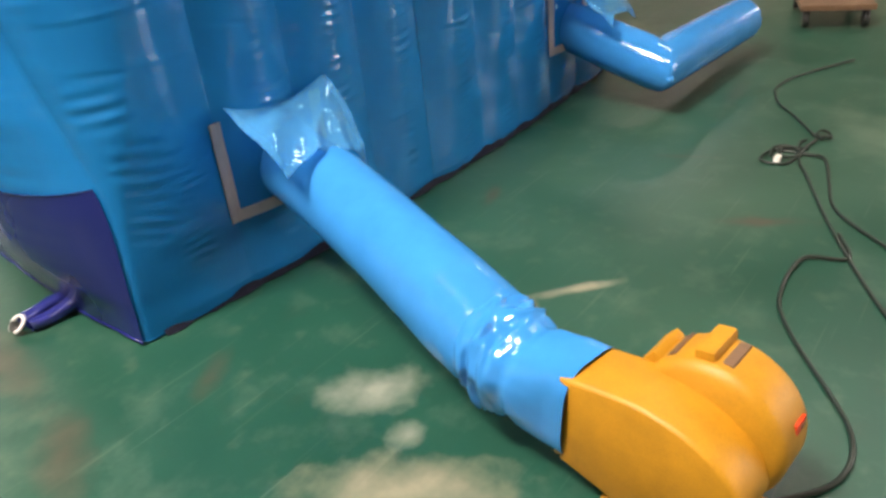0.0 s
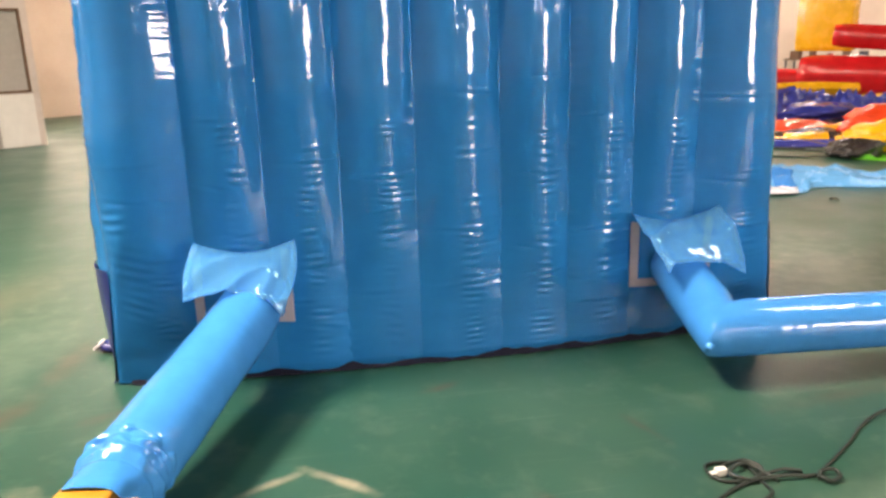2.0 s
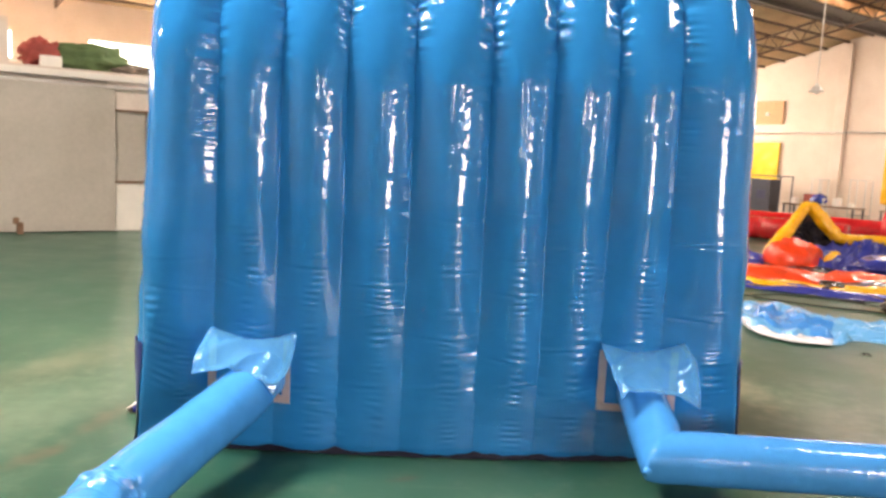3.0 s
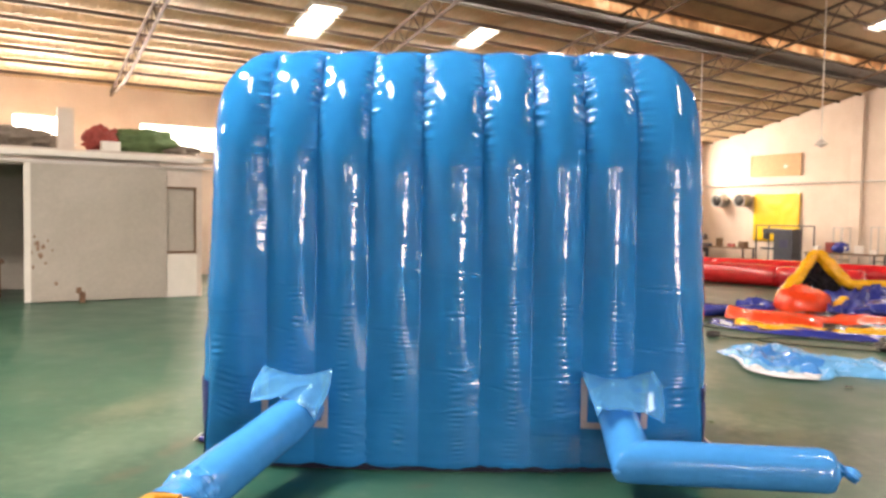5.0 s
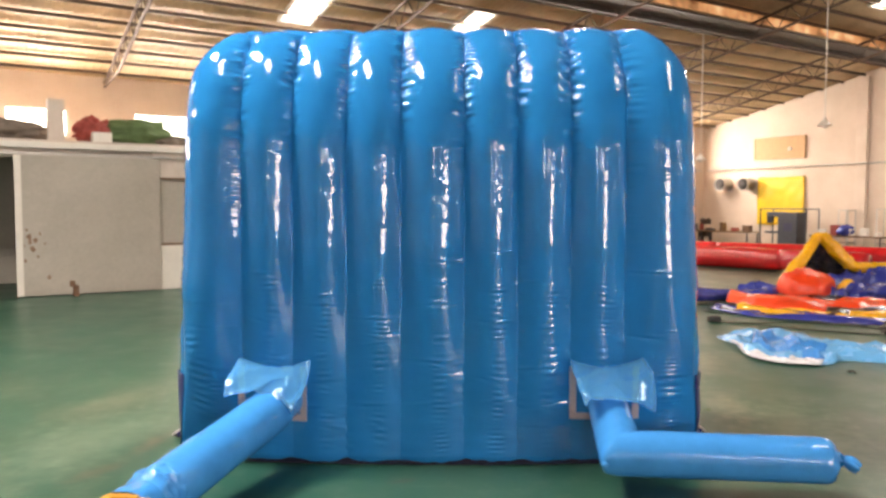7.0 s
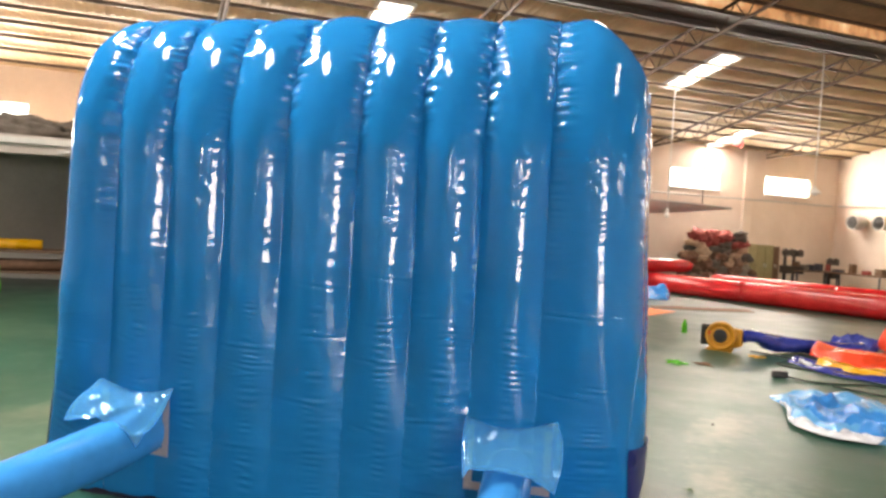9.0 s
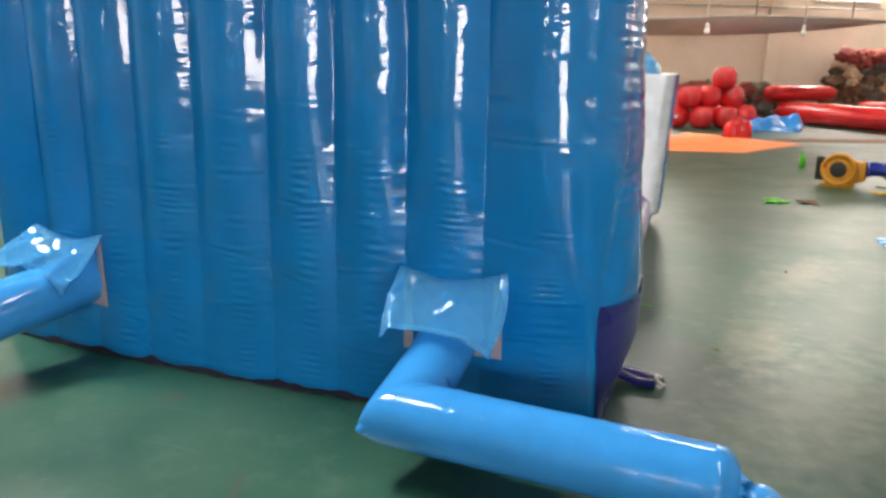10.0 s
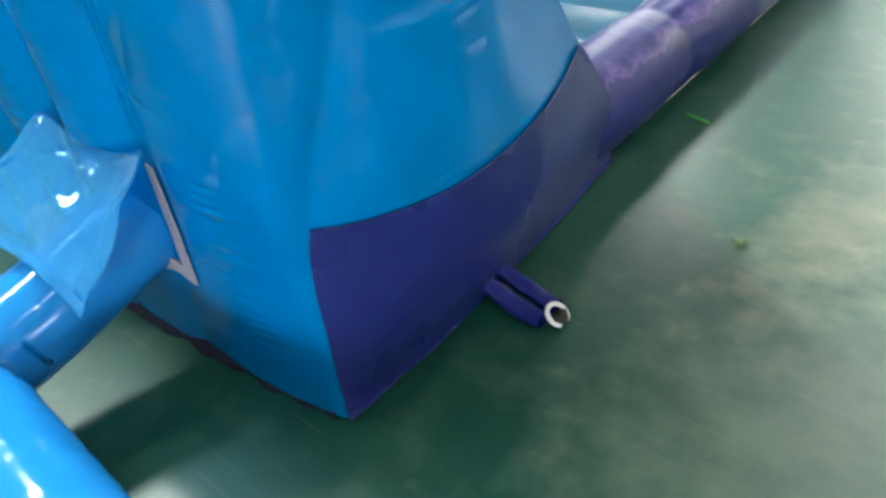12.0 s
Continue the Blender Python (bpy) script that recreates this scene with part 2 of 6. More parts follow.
def sunlit_glow_material():
    """Dusty orange sheet in the roof's step whose glow stands in for sunlit sheets."""
    m, n, l, b = shader("sunlit_glow_sheet")
    tone = ramp(n, l, noise_node(n, l, 1.4, 4, where(n)).outputs[0], [(0.35, (0.10, 0.035, 0.012)), (0.5, (0.62, 0.30, 0.12)), (0.68, (1.0, 0.72, 0.42))])
    b.inputs["Base Color"].default_value = (0.55, 0.36, 0.20, 1)
    l.new(tone.outputs[0], b.inputs["Emission Color"])
    b.inputs["Emission Strength"].default_value = 0.9
    return m


MAT = dict(
    floor=floor_material(),
    wall=wall_material("cream_wall_paint", (0.79, 0.67, 0.57), (0.66, 0.53, 0.43)),
    partition=wall_material("white_partition_paint", (0.70, 0.62, 0.56), (0.54, 0.47, 0.42)),
    door=wall_material("grey_door_paint", (0.46, 0.43, 0.385), (0.36, 0.33, 0.285)),
    roof=plain("tan_roof_sheet", (0.49, 0.35, 0.20), 0.6, 0.0, 0.9, 0.3, 0.004),
    steel=plain("dark_brown_steel", (0.095, 0.058, 0.036), 0.55, 0.2, 5, 0.25),
    fascia=plain("dark_fascia_steel", (0.055, 0.040, 0.032), 0.6, 0.1, 3, 0.25),
    sunlit_glow_sheet=sunlit_glow_material(),
    white=plain("white_paint", (0.78, 0.75, 0.70), 0.45, 0, 6, 0.06),
    alu=plain("window_frame_metal", (0.55, 0.53, 0.50), 0.4, 0.6, 8, 0.1),
    glass=glass_material(),
    blue=vinyl("blue_vinyl", (0.004, 0.176, 0.475), 0.060, 3.0, 0.006, 0.06, 0.0, True),
    sky_blue=vinyl("light_blue_vinyl", (0.034, 0.250, 0.645), 0.10, 8.0, 0.005, 0.06, 0.08),
    # navy taken to near black to paint in shade at the wall's foot
    navy=plain("navy_shaded_strip", (0.003, 0.004, 0.018), 0.95, 0, 12, 0.2),
    strap=vinyl("indigo_strap_vinyl", (0.017, 0.022, 0.165), 0.15, 30.0, 0.006, 0.05, 0.1),
    purple=vinyl("indigo_vinyl", (0.013, 0.019, 0.150), 0.26, 1.5, 0.002, 0.02, 0.0),
    printed=printed_vinyl(),
    teal=vinyl("teal_vinyl", (0.004, 0.075, 0.145), 0.6, 5.0, 0.008, 0.12, 0.0),
    white_vinyl=vinyl("white_vinyl", (0.72, 0.74, 0.80), 0.25, 6.0, 0.01, 0.05),
    clear=clear_vinyl(),
    velcro=plain("white_hook_tape", (0.38, 0.33, 0.36), 0.8, 0, 30, 0.08, 0.002),
    yellow_plastic=plain("yellow_plastic", (0.50, 0.225, 0.011), 0.5, 0, 14, 0.16, 0.0015),
    black_plastic=plain("black_plastic", (0.018, 0.017, 0.016), 0.45, 0, 14, 0.3),
    red=vinyl("red_vinyl", (0.56, 0.012, 0.016), 0.2, 3.0, 0.01, 0.15),
    orange_red=vinyl("orange_red_vinyl", (0.78, 0.06, 0.015), 0.2, 4.0, 0.02, 0.15),
    yellow=vinyl("yellow_vinyl", (0.82, 0.42, 0.012), 0.25, 4.0, 0.02, 0.12),
    royal=vinyl("royal_blue_vinyl", (0.022, 0.036, 0.27), 0.2, 6.0, 0.03, 0.2),
    black_vinyl=vinyl("black_vinyl", (0.022, 0.018, 0.018), 0.25, 6.0, 0.03, 0.2),
    green=vinyl("green_vinyl", (0.10, 0.48, 0.03), 0.25, 6.0, 0.02, 0.15),
    orange=plain("orange_mat_cloth", (0.80, 0.20, 0.05), 0.6, 0, 5, 0.12),
    fold_blue=vinyl("mid_blue_vinyl", (0.03, 0.22, 0.60), 0.22, 5.0, 0.02, 0.1),
    pale_blue=vinyl("pale_blue_vinyl", (0.11, 0.38, 0.72), 0.24, 5.0, 0.02, 0.1),
    rubber=plain("dark_green_rubber", (0.020, 0.028, 0.022), 0.45, 0, 20, 0.2),
    wood=plain("tan_board", (0.50, 0.30, 0.14), 0.6, 0, 8, 0.15),
    olive=plain("olive_cabinet_paint", (0.30, 0.25, 0.12), 0.5, 0, 5, 0.15),
    dark_wood=plain("dark_wood", (0.16, 0.09, 0.05), 0.6, 0, 8, 0.25),
    yellow_sheet=vinyl("yellow_wall_sheet", (0.86, 0.56, 0.01), 0.4, 2.0, 0.02, 0.06, 0.0),
    machine=plain("grey_machine_paint", (0.055, 0.06, 0.08), 0.4, 0.2, 8, 0.2),
    cloth_grey=plain("grey_bundled_cloth", (0.20, 0.17, 0.14), 0.8, 0, 7, 0.35, 0.02),
    cloth_brown=plain("brown_bundled_cloth", (0.18, 0.10, 0.06), 0.8, 0, 7, 0.4, 0.02),
    cloth_red=plain("dull_red_cloth", (0.30, 0.055, 0.045), 0.7, 0, 7, 0.3, 0.02),
    cloth_navy=plain("dull_navy_cloth", (0.045, 0.045, 0.10), 0.7, 0, 7, 0.3, 0.02),
    cloth_tan=plain("tan_cardboard", (0.52, 0.38, 0.26), 0.75, 0, 5, 0.12),
    cloth_green=plain("dull_green_cloth", (0.09, 0.155, 0.06), 0.7, 0, 7, 0.3, 0.02),
    grime=plain("brown_grime", (0.25, 0.16, 0.11), 0.8, 0, 10, 0.3),
    dark=plain("dark_interior", (0.10, 0.085, 0.07), 0.8, 0, 4, 0.2),
    ring=plain("white_webbing", (0.75, 0.72, 0.72), 0.6, 0, 20, 0.1),
    glow=glow_material(),
    bulb=plain("bulb_glass", (0.9, 0.88, 0.84), 0.15, 0, 10, 0.03),
)

# ---------------------------------------------------------------- building tools


def link_mesh(name, bm, mat, smooth=True):
    me = bpy.data.meshes.new(name)
    bm.normal_update()
    bm.to_mesh(me)
    bm.free()
    me.materials.append(MAT[mat] if isinstance(mat, str) else mat)
    if smooth:
        me.polygons.foreach_set("use_smooth", [True] * len(me.polygons))
    return me


def part(name, bm, mat, parent, label="", smooth=True):
    ob = new(name, link_mesh(name, bm, mat, smooth))
    ob.parent = parent
    return tagged(ob, label)


def solid(name, bm, mat, label, category, group="", kind="", at=None, smooth=False):
    """A thing that is one mesh."""
    ob = new(name, link_mesh(name, bm, mat, smooth))
    if at is not None:
        ob.matrix_world = at
    return tagged(ob, label, category, group, kind)


def thing(name, at, label, category, group="", kind=""):
    ob = new(name)
    ob.empty_display_size = 0.1
    ob.matrix_world = at
    return tagged(ob, label, category, group, kind)


def hall(u, v, z=0.0, rz=0.0):
    """A pose given in the hall's own directions."""
    return BM @ pose(u, v, z, 0, 0, rz)


def box(bm, c, s, bevel=0.0, turn=None):
    m = Matrix.Translation(c) @ (turn if turn is not None else Matrix()) @ Matrix.Diagonal((*s, 1))
    g = bmesh.ops.create_cube(bm, size=1.0, matrix=m)
    if bevel:
        es = list({e for v in g["verts"] for e in v.link_edges})
        bmesh.ops.bevel(bm, geom=es, offset=bevel, segments=2, affect="EDGES", profile=0.7)
    return bm


def boxes(*items):
    bm = bmesh.new()
    for it in items:
        box(bm, *it)
    return bm


def surface(fn, nu, nv, wrap_u=False, wrap_v=False, bm=None):
    """A mesh over a grid: fn(a, b) with a and b from 0 to 1."""
    bm = bm or bmesh.new()
    cu, cv = (nu if wrap_u else nu + 1), (nv if wrap_v else nv + 1)
    vs = [[bm.verts.new(fn(i / nu, j / nv)) for j in range(cv)] for i in range(cu)]
    for i in range(nu):
        for j in range(nv):
            a, b = vs[i][j], vs[(i + 1) % cu][j]
            c, d = vs[(i + 1) % cu][(j + 1) % cv], vs[i][(j + 1) % cv]
            bm.faces.new((a, b, c, d))
    return bm


def spline(points, n):
    """n + 1 places along a smooth line through the points."""
    p = [Vector(q) for q in points]
    p = [2 * p[0] - p[1]] + p + [2 * p[-1] - p[-2]]
    out = []
    m = len(p) - 3
    for k in range(n + 1):
        x = k / n * m
        i = min(int(x), m - 1)
        t = x - i
        a, b, c, d = p[i:i + 4]
        out.append(0.5 * (2 * b + (c - a) * t + (2 * a - 5 * b + 4 * c - d) * t * t + (3 * b - a - 3 * c + d) * t ** 3))
    return out


def sweep(path, radius, seg=14, caps=True, ripple=0.0, bm=None, flat=1.0):
    """A hose along a path; radius is a number or a function of 0..1."""
    bm = bm or bmesh.new()
    rad = radius if callable(radius) else (lambda s: radius)
    rings, n = [], len(path)
    up = Vector((0, 0, 1))
    side = None
    for k, p in enumerate(path):
        d = (path[min(k + 1, n - 1)] - path[max(k - 1, 0)]).normalized()
        if side is None:
            side = d.cross(up if abs(d.z) < 0.95 else Vector((1, 0, 0))).normalized()
        side = (side - d * side.dot(d)).normalized()
        top = side.cross(d)
        r = rad(k / (n - 1))
        ring = []
        for j in range(seg):
            a = 2 * math.pi * j / seg
            rr = r * (1 + ripple * math.sin(5 * a + 9 * k / n) * math.sin(31 * k / n + 3 * a))
            ring.append(bm.verts.new(p + side * (rr * math.cos(a)) + top * (rr * flat * math.sin(a))))
        rings.append(ring)
    for k in range(n - 1):
        for j in range(seg):
            bm.faces.new((rings[k][j], rings[k][(j + 1) % seg], rings[k + 1][(j + 1) % seg], rings[k + 1][j]))
    if caps:
        bm.faces.new(rings[0][::-1])
        bm.faces.new(rings[-1])
    return bm


def lathe(profile, seg=24, bm=None, at=None):
    """Turns (radius, height) pairs about z."""
    bm = bm or bmesh.new()
    at = at or Matrix()
    rings = [[bm.verts.new(at @ Vector((r * math.cos(2 * math.pi * j / seg), r * math.sin(2 * math.pi * j / seg), h))) for j in range(seg)] for r, h in profile]
    for a, b in zip(rings, rings[1:]):
        for j in range(seg):
            bm.faces.new((a[j], a[(j + 1) % seg], b[(j + 1) % seg], b[j]))
    bm.faces.new(rings[0][::-1])
    bm.faces.new(rings[-1])
    return bm


def blob(bm, c, s, rough=0.2, freq=1.6, seed=0.0, sub=3, floor=None):
    """A lumpy bundle."""
    g = bmesh.ops.create_icosphere(bm, subdivisions=sub, radius=1.0)
    for v in g["verts"]:
        d = v.co.normalized()
        k = 1 + rough * noise.noise(d * freq + Vector((seed, seed * 1.7, -seed))) + rough * 0.5 * noise.noise(d * freq * 3.1 + Vector((seed, 3, seed)))
        v.co = Vector((d.x * s[0] * k + c[0], d.y * s[1] * k + c[1], d.z * s[2] * k + c[2]))
        if floor is not None and v.co.z < floor:
            v.co.z = floor
    return bm


def thick(bm, d):
    """Gives a sheet a thickness."""
    bm.normal_update()
    faces, rim = bm.faces[:], [e for e in bm.edges if e.is_boundary]
    under = {v: bm.verts.new(v.co - v.normal * d) for v in bm.verts[:]}
    for f in faces:
        bm.faces.new([under[v] for v in reversed(f.verts)])
    for e in rim:
        a, b = e.verts
        bm.faces.new((a, b, under[b], under[a]))
    bmesh.ops.recalc_face_normals(bm, faces=bm.faces)
    return bm


def outline_patch(points, z0, seed, n=44, wob=0.16, h=0.002):
    """A thin flat patch with a ragged edge round the closed line through the points."""
    bm = bmesh.new()
    ring = spline([*points, points[0]], n)[:-1]
    c = sum(ring, Vector()) / len(ring)
    vs = []
    for k, p in enumerate(ring):
        f = 1 + wob * noise.noise(Vector((p.x * 6 + seed, p.y * 6, seed))) + wob * noise.noise(Vector((p.x * 17, p.y * 17 + seed, 2.0)))
        q = c + (p - c) * f
        vs.append(bm.verts.new((q.x, q.y, z0 + h)))
    mid = bm.verts.new((c.x, c.y, z0 + h))
    for k in range(len(vs)):
        bm.faces.new((vs[k], vs[(k + 1) % len(vs)], mid))
    return bm


def crumple(fn, nu, nv, amp, freq, seed, floor=0.004, rim=0.0):
    """A crumpled sheet over fn(a, b) -> (x, y, z), lifted by noise and kept above the ground."""
    def f(a, b):
        x, y, z = fn(a, b)
        p = Vector((x * freq, y * freq, seed))
        h = 0.0
        for k, g in ((1.0, 1.0), (2.1, 0.45), (4.7, 0.16)):
            h += g * max(0.0, 1 - 2.3 * abs(noise.noise(p * k + Vector((g, 0, k))))) ** 1.6
        edge = min(a, 1 - a, b, 1 - b)
        return (x, y, max(floor, z + amp * h * (1 if edge > 0.1 else (rim + (1 - rim) * edge / 0.1))))
    return surface(f, nu, nv)

# ---------------------------------------------------------------- the hall: floor, walls, roof
bm = bmesh.new()
surface(lambda a, b: (U0 - 0.3 + a * (U1 - U0 + 0.6), V0 - 0.3 + b * (V1 - V0 + 0.6), 0), 24, 24, bm=bm)
solid("floor", bm, "floor", "worn green painted concrete floor with stains and bare patches", "floor", kind="structure", at=BM)

T = 0.24                                # thickness of the walls


def wall_with_holes(length, height_at, holes):
    """A wall along x from 0 to length, its inner face at y = 0, with openings (x0, x1, z0, z1); height_at(x) is its top."""
    bm = bmesh.new()
    xs = sorted({0.0, length, *[h[0] for h in holes], *[h[1] for h in holes], *[length * k / 10 for k in range(11)]})
    for a, b in zip(xs, xs[1:]):
        mid = (a + b) / 2
        gaps = sorted((h[2], h[3]) for h in holes if h[0] < mid < h[1])
        z = 0.0
        for lo, hi in [*gaps, (None, None)]:
            za, zb = (height_at(a), height_at(b)) if lo is None else (lo, lo)
            if min(za, zb) > z + 1e-4:
                v = [bm.verts.new(p) for p in ((a, 0, z), (b, 0, z), (b, 0, zb), (a, 0, za), (a, T, z), (b, T, z), (b, T, zb), (a, T, za))]
                for q in ((0, 1, 2, 3), (5, 4, 7, 6), (3, 2, 6, 7), (1, 0, 4, 5), (0, 3, 7, 4), (2, 1, 5, 6)):
                    bm.faces.new([v[k] for k in q])
            z = hi if hi is not None else z
    bmesh.ops.remove_doubles(bm, verts=bm.verts, dist=1e-4)
    bmesh.ops.recalc_face_normals(bm, faces=bm.faces)
    return bm


eave = lambda x: EAVE + 0.05
holes_n = [(u - w / 2 - U0, u + w / 2 - U0, WIN_Z0, WIN_Z1) for u, w in WIN_N]
solid("wall_north", wall_with_holes(U1 - U0, eave, holes_n), "wall", "cream painted long wall with high windows", "wall", kind="structure", at=BM @ pose(U0, V1, 0))
holes_s = [(U1 - (u + w / 2), U1 - (u - w / 2), WIN_Z0, WIN_Z1) for u, w in WIN_S]
holes_s.append((U1 - (DOOR_S[0] + DOOR_S[1] / 2), U1 - (DOOR_S[0] - DOOR_S[1] / 2), 0.0, DOOR_S[2]))
solid("wall_south", wall_with_holes(U1 - U0, eave, holes_s), "wall", "cream painted long wall with an open gate", "wall", kind="structure", at=BM @ pose(U1, V0, 0, 0, 0, 180))
solid("wall_east", wall_with_holes(V1 - V0, lambda x: roof_z(V1 - x), [(V1 - 8.6, V1 - 6.9, 3.6, 4.8)]), "wall", "cream painted gable wall with duct openings", "wall", kind="structure", at=BM @ pose(U1, V1, 0, 0, 0, -90))
solid("wall_west", wall_with_holes(V1 - V0, lambda x: roof_z(V0 + x), []), "wall", "cream painted gable wall", "wall", kind="structure", at=BM @ pose(U0, V0, 0, 0, 0, 90))


def window(name, at, w, h, bars):
    """A metal window: frame, mullions and panes in an opening of that width and height; at: its lower middle on the inner face."""
    ob = thing(name, at, "bright high factory window with a thin metal frame", "window", kind="structure")
    f = 0.05
    part("window_frame", boxes(((0, 0.1, f / 2), (w, 0.06, f), 0.006), ((0, 0.1, h - f / 2), (w, 0.06, f), 0.006),
                               ((-w / 2 + f / 2, 0.1, h / 2), (f, 0.058, h), 0.006), ((w / 2 - f / 2, 0.1, h / 2), (f, 0.058, h), 0.006)), "alu", ob, smooth=False)
    for k in range(1, bars + 1):
        part("mullion", boxes(((-w / 2 + w * k / (bars + 1), 0.1, h / 2), (0.035, 0.05, h - 0.1), 0.004)), "alu", ob, smooth=False)
    for k in range(bars + 1):
        pw = w / (bars + 1)
        pane = part("pane", boxes(((-w / 2 + pw * (k + 0.5), 0.105, h / 2), (pw - 0.04, 0.006, h - 0.1))), "glass", ob, smooth=False)
        pane.visible_shadow = False
    part("window_sill", boxes(((0, -0.03, -0.025), (w + 0.12, 0.16, 0.05), 0.008)), "white", ob, smooth=False)
    return ob


wc = 0
for u, w in WIN_N:
    wc += 1
    window("window_%d" % wc, hall(u, V1, WIN_Z0), w, WIN_Z1 - WIN_Z0, 2)
for u, w in WIN_S:
    wc += 1
    window("window_%d" % wc, hall(u, V0, WIN_Z0, 180), w, WIN_Z1 - WIN_Z0, 2)
wc += 1
window("window_%d" % wc, hall(U1, 7.75, 3.6, -90), 1.7, 1.2, 1)

# pilasters and the pipe along the walls
for u in (-17.0, -12.2, -7.4, 4.6, 9.4, 15.6, 20.75):
    solid("pilaster", boxes(((0, -0.06, EAVE / 2), (0.42, 0.12, EAVE), 0.01)), "wall", "cream painted pilaster on the long wall", "pilaster", "pilasters", "structure", hall(u, V1))
for v in (11.3, 4.0, -4.0):
    h = roof_z(v) - 0.1
    solid("pilaster", boxes(((-0.06, 0, h / 2), (0.12, 0.42, h), 0.01)), "wall", "cream painted pilaster on the gable wall", "pilaster", "pilasters", "structure", hall(U1, v))
pipe = thing("wall_conduit", BM, "thin grey pipe running along the walls", "pipe", kind="structure")
part("pipe", sweep(spline([(U0 + 0.2, V1 - 0.16, 3.45), (0, V1 - 0.16, 3.43), (U1 - 0.4, V1 - 0.16, 3.42)], 24), 0.03, 8), "alu", pipe)
part("pipe", sweep(spline([(U1 - 0.16, V1 - 0.3, 3.42), (U1 - 0.16, 8, 3.44), (U1 - 0.16, 0, 3.44)], 24), 0.03, 8), "alu", pipe)
for k in range(9):
    part("pipe_bracket", boxes(((4 + k * 2.4, V1 - 0.09, 3.43), (0.05, 0.16, 0.09), 0.006)), "alu", pipe, smooth=False)


# roof sheets, ribbed, with openings for the rooflights
def roof_sheet(v_from, v_to, lift):
    """One slope of ribbed sheet between two lines along the hall, with holes under the rooflights."""
    bm = bmesh.new()
    us = []
    u = U0 - 0.3
    while u < U1 + 0.3:
        us.append(u)
        u += 0.2
    us.append(U1 + 0.3)
    holes = [(a - w / 2, a + w / 2, b - l / 2, b + l / 2) for a, b, w, l in ROOFLIGHTS]
    vs = sorted({v_from, v_to, *[h[2] for h in holes if min(v_from, v_to) < h[2] < max(v_from, v_to)], *[h[3] for h in holes if min(v_from, v_to) < h[3] < max(v_from, v_to)]})

    def zz(v):
        d = (V1 - v) if v_from + v_to > 2 * RIDGE else (v - (2 * RIDGE - V1))
        return EAVE + SLOPE * d + lift
    for a, b in zip(us, us[1:]):
        for c, d in zip(vs, vs[1:]):
            mu, mv = (a + b) / 2, (c + d) / 2
            if any(h[0] < mu < h[1] and h[2] < mv < h[3] for h in holes):
                continue
            q = (b - a) / 4
            prof = [(a, 0), (a + q, 0), (a + q * 1.5, 0.012), (a + q * 2.5, 0.012), (a + q * 3, 0), (b, 0)]
            for (p0, h0), (p1, h1) in zip(prof, prof[1:]):
                bm.faces.new([bm.verts.new(x) for x in ((p0, c, zz(c) + h0 + 0.05), (p1, c, zz(c) + h1 + 0.05), (p1, d, zz(d) + h1 + 0.05), (p0, d, zz(d) + h0 + 0.05))])
    bmesh.ops.remove_doubles(bm, verts=bm.verts, dist=1e-4)
    return bm


bm = bmesh.new()
SB = 2 * RIDGE - STEP_V
for va, vb, lift in ((STEP_V - 0.2, V1 + 0.5, 0.0), (RIDGE, STEP_V + 0.15, 0.42), (SB - 0.15, RIDGE, 0.42), (V0 - 0.5, SB + 0.2, 0.0)):
    s = roof_sheet(va, vb, lift)
    me = bpy.data.meshes.new("tmp")
    s.to_mesh(me)
    s.free()
    bm.from_mesh(me)
    bpy.data.meshes.remove(me)
solid("ceiling", bm, "roof", "tan ribbed metal roof sheets seen from below", "ceiling", kind="structure", at=BM)

# purlins along the hall
v = V1 - 0.57
purl = []
while v > V0 + 0.2:
    purl.append(v)
    v -= 0.83
one = boxes((((U0 + U1) / 2, 0, 0), (U1 - U0, 0.05, 0.085)))
pm = link_mesh("purlin", one, "steel", False)
frame_ob = thing("roof_frame", BM, "dark brown steel purlins under the roof sheets", "roof frame", kind="structure")
for v in purl:
    ob = new("purlin", pm)
    ob.parent = frame_ob
    ob.matrix_basis = pose(0, v, roof_z(v) - 0.03)
for v, s in ((STEP_V, 1), (SB, -1)):
    part("fascia", boxes((((U0 + U1) / 2, v, roof_z(STEP_V + 0.05) - 0.16), (U1 - U0, 0.16, 0.36), 0.01)), "fascia", frame_ob, "dark steel gutter beam under the step of the roof", smooth=False)
    # added sheet that closes the step; it glows in place of sunlit roof
    part("sunlit_glow_sheet", surface(lambda a, b: (U0 + 0.1 + (U1 - U0 - 0.2) * a, v + 0.09 * s + 0.012 * (int(a * 480) % 2), roof_z(STEP_V + 0.05) + 0.04 + 0.5 * b), 480, 1), "sunlit_glow_sheet", frame_ob, "orange glowing sheet standing in for sunlit roof sheets", smooth=False)
    part("fascia_soffit", boxes((((U0 + U1) / 2, v - 0.45 * s, roof_z(STEP_V + 0.05) - 0.2), (U1 - U0, 0.74, 0.03))), "fascia", frame_ob, smooth=False)


